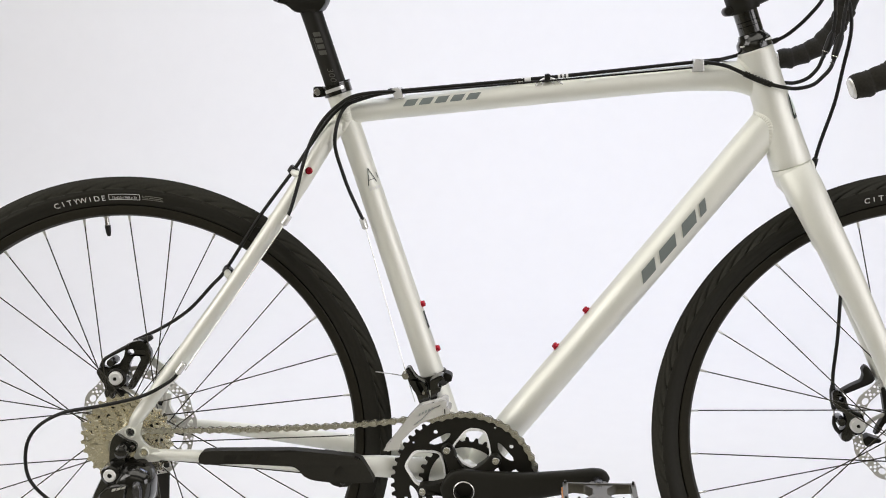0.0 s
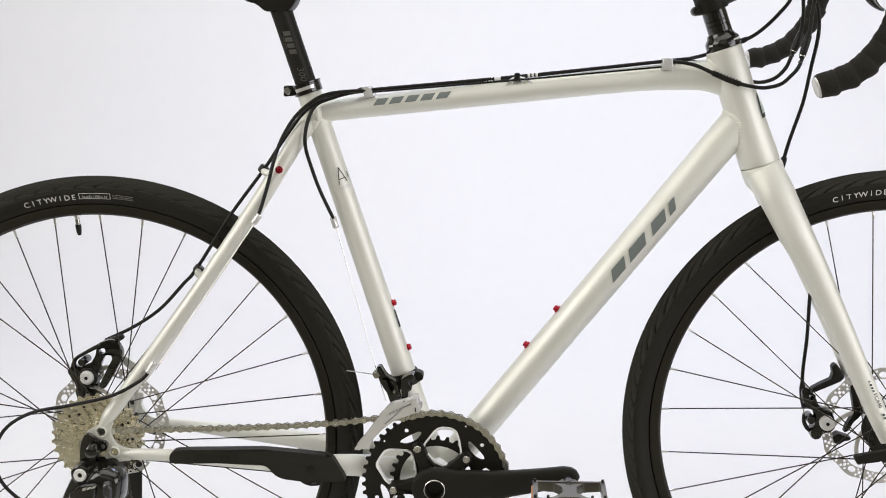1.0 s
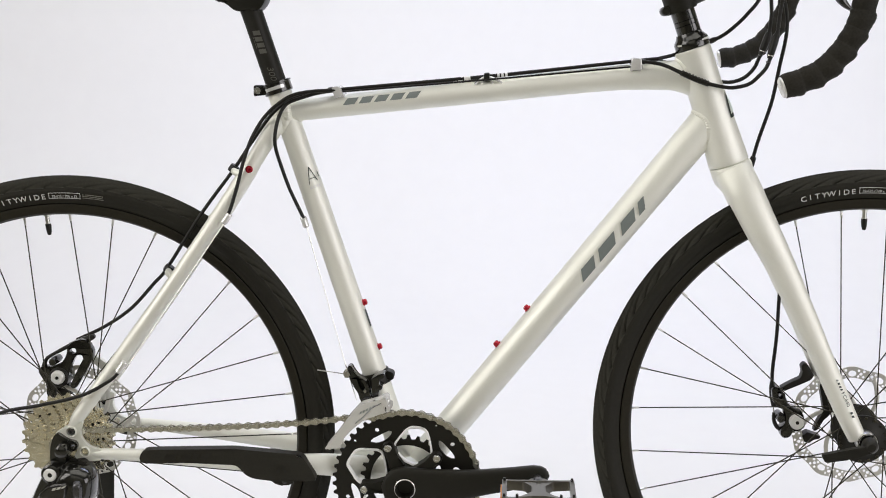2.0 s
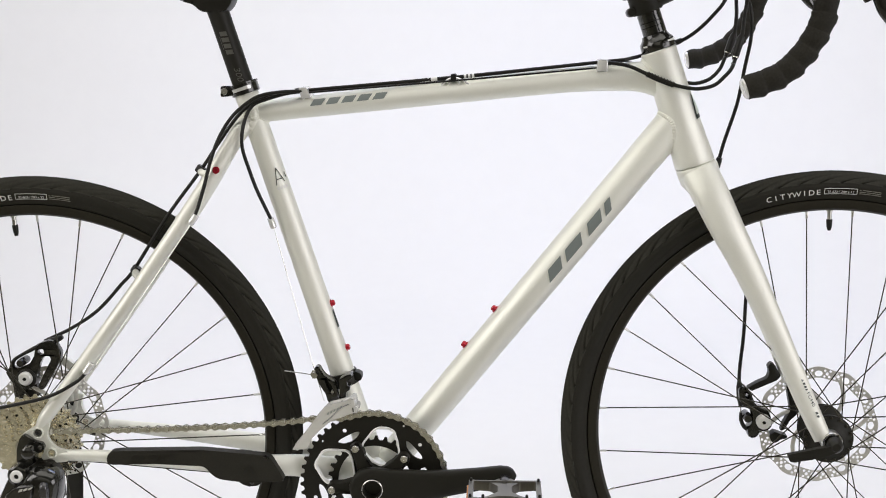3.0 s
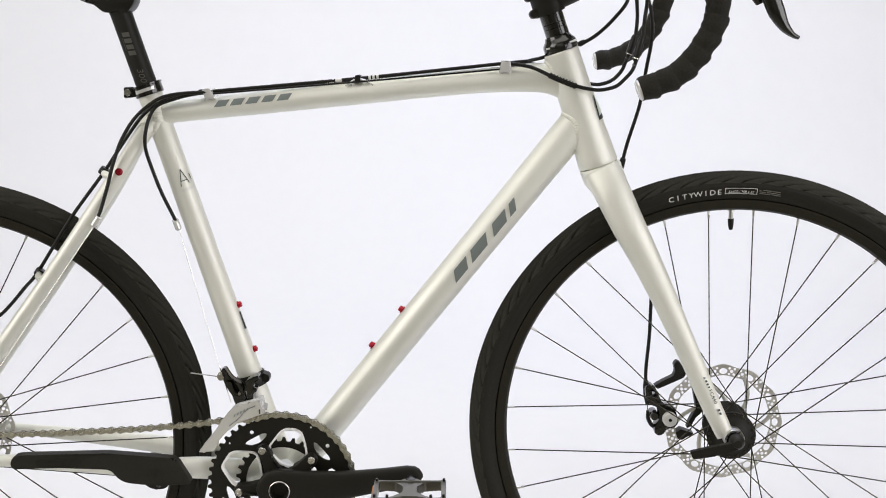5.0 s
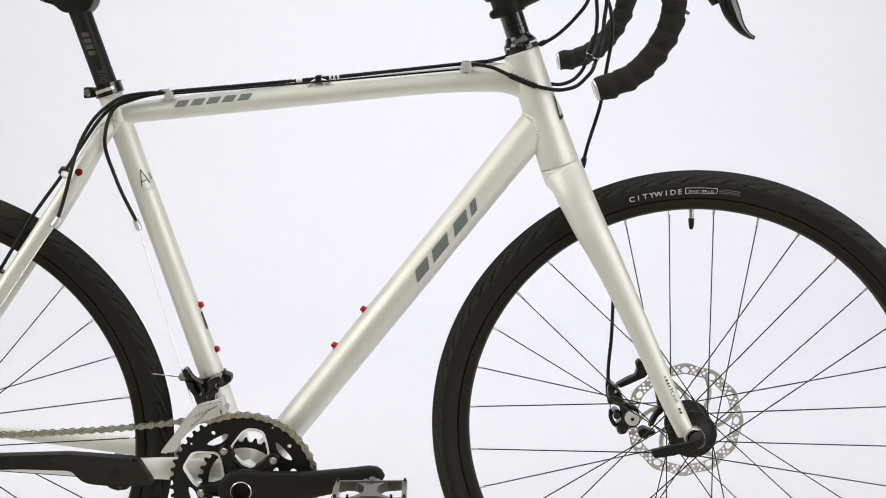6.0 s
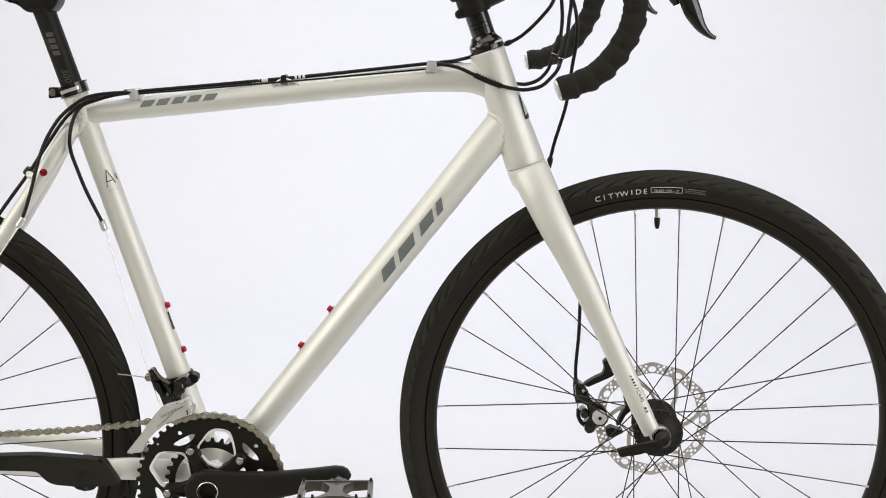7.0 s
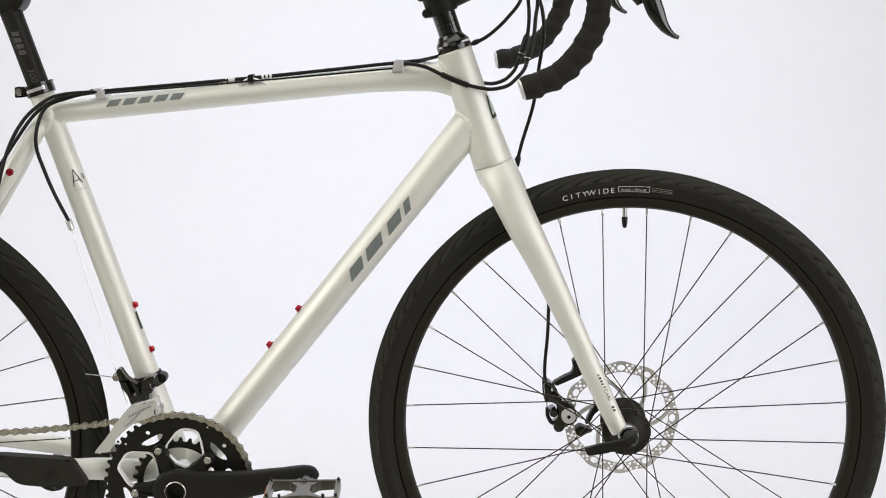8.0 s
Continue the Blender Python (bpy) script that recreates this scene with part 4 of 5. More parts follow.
    turned("crank_axle", [(0.0, 0.036), (0.012, 0.036), (0.012, 0.07), (0.0, 0.07)], (cx, 0, cz), BLACK, arm, "", 20)
    return arm


crank()


def pedal(x, y, z, s, lean):
    """A platform pedal: a cast X-shaped body between two end bars, open windows, traction pins."""
    m = pose(x, y, z, 0, lean, 0)
    half = [(0.0448, 0.0300), (0.0425, 0.0318), (0.0200, 0.0312), (0.0120, 0.0345), (0.0085, 0.0400)]
    out = half + [(-px, py) for px, py in half[::-1]]
    half = [(-0.0448, -0.0310), (-0.0425, -0.0325), (-0.0290, -0.0318), (-0.0170, -0.0240), (-0.0080, -0.0205)]
    out += half + [(-px, py) for px, py in half[::-1]]
    window = rounded([(0.0390, 0.0275), (0.0185, 0.0270), (0.0085, 0.0130), (0.0085, -0.0060), (0.0200, -0.0200), (0.0300, -0.0272), (0.0390, -0.0272)], 0.0025, 3)
    bm = bmesh.new()
    plate(bm, out, -0.0062, 0.0062, [window, [(-px, py) for px, py in window[::-1]], ring2(0, 0.0215, 0.0042, 12, 0, 0.8, 1.4)], bevel=0.0009)
    for v in bm.verts:
        v.co = Vector((v.co.x, v.co.z, v.co.y + 0.0016 * max(0.0, abs(v.co.x) - 0.02) / 0.025))
    bmesh.ops.recalc_face_normals(bm, faces=bm.faces[:])
    bod = part("pedal", bm, PEDAL, bicycle, "dark grey alloy platform pedal", m)
    turned("barrel", [(0.0, -0.020), (0.0060, -0.020), (0.0072, -0.017), (0.0072, 0.036), (0.0060, 0.040), (0.0, 0.040)], (0, 0, -0.001), PEDAL, bod, "", 24)
    turned("pedal_axle", [(0.0, 0.030 * -s), (0.0085, 0.030 * -s), (0.0085, 0.040 * -s), (0.0070, 0.041 * -s), (0.0070, 0.070 * -s), (0.0, 0.070 * -s)] if s > 0 else [(0.0, 0.030), (0.0085, 0.030), (0.0085, 0.040), (0.0072, 0.041), (0.0072, 0.066), (0.0, 0.066)], (0, 0, 0), GUNMETAL, bod, "grey steel pedal axle", 18)
    for px, py in ((-0.0420, -0.027), (-0.0420, 0.0275), (0.0420, -0.027), (0.0420, 0.0275), (-0.0265, -0.0285), (0.0265, -0.0285)):
        turned("traction_pin", [(0.0, 0.0112), (0.0015, 0.0112), (0.0018, 0.0090), (0.0018, -0.0092), (0.0, -0.0092)], (px, py, 0), HOUSING, bod, "", 8, "Z")
    bm = bmesh.new()
    bmesh.ops.create_cube(bm, size=1.0, matrix=Matrix.LocRotScale((-0.0457, 0, -0.0005), None, (0.0022, 0.044, 0.0090)))
    part("reflector", bm, AMBER, bod, "amber reflector")


pedal(-0.4206, -0.1400, 0.3040, -1, 0.6)
pedal(BB[0] - 0.172, 0.140, BB[1] - 0.024, 1, -3)


def cockpit():
    up = (HT0 - HT1).normalized()
    ax = around(up)
    hs = turned("headset", [(0.0, 0.0), (0.0218, 0.0002), (0.0222, 0.0012), (0.0219, 0.0095), (0.0210, 0.0120), (0.0178, 0.0158), (0.0166, 0.0185), (0.0160, 0.0205), (0.0, 0.0205)], HTC + Vector((0.947, 0, 0.32)) * 0.0012, GLOSS, bicycle, "gloss black headset cover and spacers", 36, ax)
    for a, b in ((0.0205, 0.0303), (0.0303, 0.0362), (0.0362, 0.0487)):
        turned("spacer", [(0.0100, a), (0.0147, a), (0.0151, a + 0.0004), (0.0151, b - 0.0004), (0.0147, b), (0.0100, b)], HT0, GLOSS, hs, "", 40, ax)
    f = on_tube(HT0, HT0 + up, 0.0224, 0.0006)
    for c in ([(0.0060, 0.0230), (0.0092, 0.0215), (0.0088, 0.0100), (0.0070, 0.0095)], [(0.0075, -0.0170), (0.0095, -0.0170), (0.0100, -0.0240), (0.0080, -0.0240)]):
        decal("headset_print", c, f, PRINT, hs, "pale print", 4)
    # stem
    c = HT0 + up * 0.049
    bm = bmesh.new()
    lathe(bm, [(0.0, -0.0005), (0.0185, -0.0005), (0.0200, 0.002), (0.0200, 0.038), (0.0180, 0.040), (0.0, 0.040)], c, 32, ax)
    stem = part("stem", bm, MATT, bicycle, "matt black stem")
    clamp = Vector((-0.158, 0, 0.9435))
    tube("stem_arm", [c + up * 0.019, c.lerp(clamp, 0.4) + up * 0.010, clamp], [(0.0185, 0.0190), (0.0170, 0.0175), (0.0185, 0.0190)], MATT, stem, seg=24, n=5)
    turned("bar_clamp", [(0.0, -0.021), (0.0195, -0.021), (0.0205, -0.019), (0.0205, 0.019), (0.0195, 0.021), (0.0, 0.021)], clamp, MATT, stem, "", 28)
    back = Vector((-up.z, 0, up.x))
    turned("stem_bolt", [(0.0, -0.013), (0.0045, -0.013), (0.0058, -0.011), (0.0058, 0.011), (0.0045, 0.013), (0.0, 0.013)], c + up * 0.006 + back * 0.0205, BLACK, stem, "", 16)
    turned("stem_bolt", [(0.0, -0.013), (0.0045, -0.013), (0.0058, -0.011), (0.0058, 0.011), (0.0045, 0.013), (0.0, 0.013)], c + up * 0.028 + back * 0.0205, BLACK, stem, "", 16)
    # handlebar: the straight top, then a wrapped drop on each side; the bar sits slightly askew
    def skew(p):
        return Vector((p[0] + 0.0048 + 0.0229 * p[1], p[1], p[2] + 0.0115 + 0.0547 * p[1]))
    bar = tube("handlebar", [skew((-0.158, y, 0.932)) for y in np.linspace(-0.15, 0.15, 13)], 0.0135, MATT, bicycle, "black alloy drop handlebar", 20)
    for s in (-1, 1):
        pts = [(-0.158, s * 0.115, 0.932), (-0.157, s * 0.165, 0.932), (-0.147, s * 0.196, 0.931), (-0.120, s * 0.208, 0.929), (-0.092, s * 0.210, 0.922), (-0.0755, s * 0.210, 0.908), (-0.0713, s * 0.210, 0.8950), (-0.0723, s * 0.210, 0.8824), (-0.0762, s * 0.210, 0.8671), (-0.0858, s * 0.210, 0.8487), (-0.0969, s * 0.210, 0.8333), (-0.1126, s * 0.210, 0.8179), (-0.1301, s * 0.210, 0.8088), (-0.1459, s * 0.210, 0.8033), (-0.1550 - (0.012 if s > 0 else 0), s * 0.210, 0.8003)]
        line = glide([skew(p) for p in pts], 14)
        run, rad = [0.0], []
        for p, q in zip(line, line[1:]):
            run.append(run[-1] + (q - p).length)
        total = run[-1]
        for d in run:
            w = ((total - d) / 0.0205) % 1.0
            rad.append(0.0129 + 0.0017 * w ** 0.8 * min(1.0, (1 - w) / 0.10))
        bm = bmesh.new()
        rings = sweep(bm, line, rad, 22)
        for i, ring in enumerate(rings):
            for k, v in enumerate(ring):
                v.co += (v.co - line[i]) * (0.05 * noise.noise(v.co * 60.0) + 0.03 * noise.noise(v.co * 190.0) + 0.05 * math.sin(2 * math.pi * (total - run[i]) / 0.0205 + k * 2 * math.pi / 22))
        part("bar_tape", bm, TAPE, bar, "black cork bar tape wrapped in overlapping turns")
        d = (line[-1] - line[-2]).normalized()
        turned("end_plug", [(0.0, -0.004), (0.0112, -0.004), (0.0120, 0.0), (0.0118, 0.0018), (0.0095, 0.0036), (0.0, 0.0030)], line[-1], CLEAR, bar, "bright silver bar end plug", 24, around(d))
        # brake and shift lever
        tube("lever_hood", [skew(p) for p in ((-0.094, s * 0.212, 0.921), (-0.070, s * 0.213, 0.925), (-0.045, s * 0.214, 0.934), (-0.024, s * 0.214, 0.952), (-0.014, s * 0.214, 0.975))], [(0.016, 0.018), (0.0165, 0.020), (0.016, 0.0195), (0.0145, 0.017), (0.010, 0.012)], TAPE, bar, "black rubber lever hood", 18, 5)
        ox, oz = (0.0050, 0.0085) if s > 0 else (0.0, 0.0)
        tube("brake_lever", [skew((p[0] + ox, p[1], p[2] + oz)) for p in ((-0.030, s * 0.216, 0.940), (-0.0205, s * 0.218, 0.918), (-0.0142, s * 0.219, 0.8968), (-0.0088, s * 0.220, 0.8830), (-0.0008, s * 0.220, 0.8690), (0.0085, s * 0.220, 0.8598), (0.0158, s * 0.220, 0.8562))], [(0.006, 0.0125), (0.006, 0.0118), (0.0058, 0.0102), (0.0055, 0.0096), (0.005, 0.0062), (0.0042, 0.0034), (0.0028, 0.0022)], GLOSS, bar, "gloss black brake lever", 16, 6)
        tube("shift_paddle", [skew(p) for p in ((-0.040, s * 0.210, 0.925), (-0.030, s * 0.206, 0.905), (-0.024, s * 0.204, 0.893))], [(0.004, 0.008), (0.0035, 0.008), (0.003, 0.005)], GLOSS, bar, "", 12, 4)


cockpit()


def seat():
    sd = (ST1 - ST0).normalized()
    ax = around(sd)
    # collar, split at the back
    col = turned("seat_clamp", [(0.0162, -0.0065), (0.0178, -0.0065), (0.0186, -0.0055), (0.0186, 0.0055), (0.0195, 0.0060), (0.0195, 0.0080), (0.0180, 0.0085), (0.0140, 0.0085), (0.0140, 0.006), (0.0162, 0.006)], ST1, GLOSS, bicycle, "gloss black seat clamp", 36, ax)
    p = ST1 + sd * 0.0
    shaped("clamp_ear", rounded([(p.x - 0.0305, p.z - 0.0100), (p.x - 0.014, p.z - 0.0085), (p.x - 0.012, p.z + 0.0040), (p.x - 0.0300, p.z + 0.0045)], 0.003, 3), -0.0085, 0.0085, GLOSS, col, bevel=0.0015)
    turned("clamp_bolt", [(0.0, -0.0105), (0.0014, -0.0105), (0.0016, -0.0120), (0.0042, -0.0120), (0.0048, -0.0105), (0.0048, -0.0080), (0.0, -0.0080)], (p.x - 0.0245, 0, p.z - 0.0025), POLISHED, col, "polished clamp bolt", 16)
    f = on_tube(ST1, ST1 + sd, 0.0187, 0.0003)
    decal("clamp_slot", [(-0.0012, -0.0150), (0.0030, -0.0150), (0.0030, 0.0120), (-0.0012, 0.0120)], f, CLEAR, col, "bright slot", 6)
    bm = bmesh.new()
    lathe(bm, [(0.0, -0.05), (0.0136, -0.05), (0.0136, 0.09), (0.0139, 0.104), (0.0145, 0.110), (0.0150, 0.135), (0.0, 0.135)], ST1, 36, ax)
    post = part("seatpost", bm, MATT, bicycle, "matt black seatpost")
    head = [(-0.8020, 0.8945), (-0.7700, 0.8945), (-0.7610, 0.9060), (-0.7580, 0.9330), (-0.7900, 0.9420), (-0.8340, 0.9290), (-0.8360, 0.9160), (-0.8260, 0.9075), (-0.8130, 0.9050)]
    shaped("saddle_clamp", rounded(head, 0.006, 3), -0.0150, 0.0150, BLACK, post, bevel=0.004)
    turned("saddle_bolt", [(0.0, -0.0175), (0.004, -0.0175), (0.0048, -0.016), (0.0048, 0.016), (0.0, 0.016)], (-0.8250, 0, 0.9135), GLOSS, post, "", 14)
    # pale marks on the post: a maker's mark as bars, and the number
    f = on_tube(ST1, ST1 + sd, 0.0136, 0.0004)
    for k in range(4):
        u = 0.0775 - 0.0080 * k
        decal("post_mark", [(u, -0.0050), (u - 0.0058, -0.0050), (u - 0.0078, 0.0040), (u - 0.0020, 0.0040)], f, FAINT, post, "dim grey block", 3)
    decal("post_mark", [(0.071, -0.0072), (0.055, -0.0072), (0.0548, -0.0064), (0.0708, -0.0064)], f, FAINT, post, "", 3)
    letters("300", 0.0125, lambda u, v: f(0.0200 - u - 0.25 * v, v * 0.85 - 0.0022), FAINT, post, "post_number", "dim grey number")
    # saddle on two rails
    bm = bmesh.new()
    rings = []
    for t in np.linspace(0, 1, 19):
        x = -0.925 + 0.27 * t
        half = 0.070 * (1 - t) ** 0.75 + 0.019 * min(1.0, t * 3) * (1 - 0.25 * max(0, t - 0.85) / 0.15)
        half *= math.sin(min(1.0, t / 0.08 + 0.25) * math.pi / 2)
        z = 0.993 - 0.012 * math.sin(math.pi * min(1, t * 1.1)) + 0.006 * (1 - t)
        deep = 0.032 - 0.008 * t
        rings.append([bm.verts.new((x, half * math.cos(a) * (1.0 if math.sin(a) > 0 else 0.92), z + (0.007 if math.sin(a) > 0 else deep) * math.sin(a))) for a in [2 * math.pi * k / 24 for k in range(24)]])
    for a, b in zip(rings, rings[1:]):
        for k in range(24):
            bm.faces.new((a[k], a[(k + 1) % 24], b[(k + 1) % 24], b[k]))
    bm.faces.new(rings[0])
    bm.faces.new(rings[-1])
    sad = part("saddle", bm, MATT, bicycle, "plain black road saddle")
    for s in (-1, 1):
        tube("saddle_rail", [(-0.895, s * 0.040, 0.975), (-0.865, s * 0.023, 0.947), (-0.80, s * 0.021, 0.938), (-0.745, s * 0.021, 0.942), (-0.685, s * 0.010, 0.972)], 0.0035, STEEL, sad, seg=10, n=5)


seat()


def front_mech():
    sd = (ST1 - ST0).normalized()
    c = ST0 + sd * ((0.4135 - ST0.z) / sd.z)
    fm = turned("front_derailleur", [(0.0160, -0.0090), (0.0185, -0.0090), (0.0192, -0.0075), (0.0192, 0.0075), (0.0185, 0.0090), (0.0160, 0.0090)], c, BLACK, bicycle, "front derailleur with black clamp and silver cage", 32, around(sd))
    fwd = Vector((sd.z, 0, -sd.x))
    q = c + fwd * 0.017
    shaped("clamp_ear", rounded([(q.x - 0.004, q.z - 0.007), (q.x + 0.008, q.z - 0.006), (q.x + 0.0085, q.z + 0.0035), (q.x - 0.002, q.z + 0.0075)], 0.004, 3), -0.012, 0.004, BLACK, fm, bevel=0.0015)
    arm = [(-0.6671, 0.4386), (-0.6614, 0.4397), (-0.6591, 0.4341), (-0.6543, 0.4271), (-0.6489, 0.4228), (-0.6428, 0.4196), (-0.6397, 0.4153), (-0.6389, 0.4064), (-0.6375, 0.3988), (-0.6366, 0.3924), (-0.6488, 0.3880), (-0.6507, 0.3923), (-0.6542, 0.4025), (-0.6590, 0.4113), (-0.6633, 0.4202), (-0.6665, 0.4290)]
    shaped("pull_arm", rounded(arm, 0.0025, 2), -0.0390, -0.0290, GLOSS, fm, [rounded([(-0.6546, 0.4225), (-0.6514, 0.4212), (-0.6461, 0.4145), (-0.6436, 0.4068), (-0.6452, 0.4038), (-0.6487, 0.4066), (-0.6522, 0.4139)], 0.0015, 2)], "gloss black pull arm", 0.0018)
    # Added black sheet behind the arm, so that its opening stays dark.
    shaped("pull_arm_dark_backing", rounded([(x + 0.0004, z) for x, z in arm], 0.0025, 2), -0.0288, -0.0262, BLACK, fm)
    turned("pivot_pin", [(0.0, -0.0400), (0.0016, -0.0400), (0.0020, -0.0392), (0.0020, -0.0300), (0.0, -0.0300)], (-0.6445, 0, 0.4050), STEEL, fm, "", 12)
    shaped("pivot_strip", rounded([(-0.6500, 0.3905), (-0.6480, 0.3868), (-0.6360, 0.3908), (-0.6362, 0.3945)], 0.001, 2), -0.0405, -0.0260, STEEL, fm, bevel=0.0006)
    link = [(-0.6359, 0.4212), (-0.6260, 0.4271), (-0.6190, 0.4280), (-0.6185, 0.4230), (-0.6250, 0.4190), (-0.6256, 0.4130), (-0.6213, 0.4110), (-0.6225, 0.4060), (-0.6263, 0.4050), (-0.6272, 0.3945), (-0.6258, 0.3907), (-0.6278, 0.3869), (-0.6340, 0.3868), (-0.6357, 0.3932), (-0.6355, 0.4047)]
    shaped("link", rounded(link, 0.0015, 2), -0.0360, -0.0170, GLOSS, fm, bevel=0.0012)
    turned("link_bolt", [(0.0, -0.0475), (0.0022, -0.0475), (0.0024, -0.0440), (0.0, -0.0440)], (-0.6310, 0, 0.3930), GLOSS, fm, "", 12)
    turned("pinch_bolt", [(0.0, -0.0100), (0.0045, -0.0100), (0.0045, -0.0040), (0.0062, -0.0035), (0.0062, 0.0), (0.0045, 0.0005), (0.0045, 0.005), (0.0, 0.005)], (-0.6670, -0.0340, 0.4285), STEEL, fm, "bright pinch bolt", 6)
    cage = [(-0.6502, 0.3905), (-0.6465, 0.3926), (-0.6350, 0.3954), (-0.6220, 0.3990), (-0.6195, 0.4026), (-0.6130, 0.4031), (-0.6122, 0.3925), (-0.6083, 0.3921), (-0.6094, 0.3825), (-0.6186, 0.3812), (-0.6272, 0.3776), (-0.6432, 0.3721), (-0.6593, 0.3593), (-0.6719, 0.3460), (-0.6744, 0.3409), (-0.6758, 0.3332), (-0.6857, 0.3326), (-0.6975, 0.3315), (-0.6930, 0.3381), (-0.6803, 0.3530), (-0.6652, 0.3745), (-0.6539, 0.3872)]
    shaped("cage_plate", rounded(cage, 0.003, 2), -0.0560, -0.0545, CLEAR, fm, label="polished silver cage plate")
    shaped("cage_plate", rounded([(x + 0.001, z + 0.001) for x, z in cage], 0.003, 2), -0.0415, -0.0400, CLEAR, fm)
    shaped("cage_hinge", rounded([(-0.6196, 0.4010), (-0.6140, 0.4020), (-0.6128, 0.3915), (-0.6098, 0.3912), (-0.6100, 0.3835), (-0.6180, 0.3830)], 0.001, 2), -0.0592, -0.0555, CLEAR, fm, bevel=0.0010)
    shaped("hinge_gap", rounded([(-0.6165, 0.3900), (-0.6150, 0.3903), (-0.6145, 0.3840), (-0.6160, 0.3838)], 0.0004, 2), -0.0597, -0.0588, GUNMETAL, fm)
    turned("cage_bridge", [(0.0, -0.0545), (0.0030, -0.0545), (0.0030, -0.0400), (0.0, -0.0400)], (-0.6905, 0, 0.3335), STEEL, fm, "", 10)
    shaped("cage_bridge", rounded([(-0.6470, 0.3905), (-0.6150, 0.3990), (-0.6110, 0.3930), (-0.6300, 0.3880)], 0.002, 2), -0.0545, -0.0400, CLEAR, fm)
    # a slanting pressed rib and a few dim marks on the outer plate
    tube("pressed_rib", [(-0.6215, -0.0562, 0.3940), (-0.6330, -0.0562, 0.3880), (-0.6440, -0.0562, 0.3770), (-0.6560, -0.0562, 0.3670)], 0.0006, GUNMETAL, fm, seg=6, n=4)
    for k in range(5):
        x, z = -0.6500 + 0.0042 * k, 0.3790 + 0.0021 * k
        bm = bmesh.new()
        plate(bm, [(x, z), (x + 0.0022, z + 0.001), (x + 0.0030, z + 0.0045), (x + 0.0008, z + 0.0035)], -0.0565, -0.0559)
        part("small_print", bm, GREY, fm)


front_mech()


def rear_mech():
    hang = [(-1.0440, 0.3590), (-1.0390, 0.3560), (-1.0290, 0.3490), (-1.0200, 0.3475), (-1.0165, 0.3420), (-1.0195, 0.3350), (-1.0330, 0.3300), (-1.0300, 0.3150), (-1.0460, 0.3150), (-1.0560, 0.3190), (-1.0530, 0.3400), (-1.0500, 0.3520)]
    rm = shaped("rear_derailleur", rounded(hang, 0.004, 3), -0.0770, -0.0705, GLOSS, bicycle, label="gloss black rear derailleur with a silver pivot bolt", bevel=0.002)
    for bx, bz, br in ((-1.0385, 0.3405, 0.0042), (-1.0308, 0.3405, 0.0042), (-1.0388, 0.3325, 0.0036), (-1.0222, 0.3418, 0.0030)):
        turned("hanger_boss", [(0.0, -0.0840), (br * 0.55, -0.0836), (br * 0.9, -0.0818), (br, -0.0790), (br, -0.0765), (0.0, -0.0765)], (bx, 0, bz), GLOSS, rm, "", 18)
    def shell(name, outline, y0, y1, mat, label="", grip=0.55):
        bm = bmesh.new()
        dome(bm, rounded(outline, 0.007, 5), y0, y1, 6, grip)
        return part(name, bm, mat, rm, label)
    shell("knuckle", [(-1.0760, 0.2800), (-1.0655, 0.3000), (-1.0560, 0.3155), (-1.0430, 0.3225), (-1.0330, 0.3180), (-1.0330, 0.3000), (-1.0450, 0.2850), (-1.0600, 0.2640), (-1.0860, 0.2560)], -0.0780, -0.0945, GLOSS, "black upper knuckle", 0.35)
    turned("knuckle_boss", [(0.0, -0.0960), (0.0100, -0.0960), (0.0126, -0.0944), (0.0136, -0.0900), (0.0140, -0.0800), (0.0, -0.0800)], (-1.0485, 0, 0.3085), GLOSS, rm, "", 32)
    turned("pivot_bolt", [(0.0030, -0.0965), (0.0034, -0.0980), (0.0056, -0.0986), (0.0074, -0.0984), (0.0084, -0.0974), (0.0086, -0.0955)], (-1.0485, 0, 0.3085), KNOB, rm, "silver pivot bolt", 28)
    # Black disc painted in for the shade inside the bolt's socket.
    turned("bolt_socket_shade", [(0.0, -0.0966), (0.0035, -0.0966), (0.0035, -0.0958), (0.0, -0.0958)], (-1.0485, 0, 0.3085), HOUSING, rm, "", 6)
    shell("parallelogram", [(-1.0480, 0.2960), (-1.0360, 0.3150), (-1.0210, 0.3205), (-1.0060, 0.3180), (-0.9950, 0.3110), (-0.9915, 0.3010), (-0.9940, 0.2790), (-1.0030, 0.2600), (-1.0200, 0.2440), (-1.0500, 0.2460), (-1.0640, 0.2660)], -0.0800, -0.1040, GLOSS, "gloss black parallelogram", 0.45)
    shell("cover_plate", [(-1.0655, 0.2830), (-1.0560, 0.2925), (-1.0450, 0.2985), (-1.0240, 0.3025), (-1.0215, 0.2960), (-1.0260, 0.2780), (-1.0400, 0.2600), (-1.0560, 0.2650)], -0.0960, -0.1085, GLOSS, "gloss black cover plate", 0.3)
    # Grey lobe added in place of a vertical highlight on the gloss body.
    shell("highlight_lobe", [(-1.0165, 0.3040), (-1.0060, 0.3050), (-1.0030, 0.2960), (-1.0050, 0.2740), (-1.0150, 0.2740), (-1.0185, 0.2880)], -0.0985, -0.1100, GUNMETAL, "grey lobe standing in for a highlight on the body", 0.5)
    shaped("inner_link", rounded([(-1.0350, 0.3200), (-1.0080, 0.3240), (-0.9980, 0.3080), (-0.9960, 0.2700), (-1.0200, 0.2600), (-1.0400, 0.2800)], 0.006, 3), -0.0820, -0.0640, BLACK, rm, bevel=0.003)
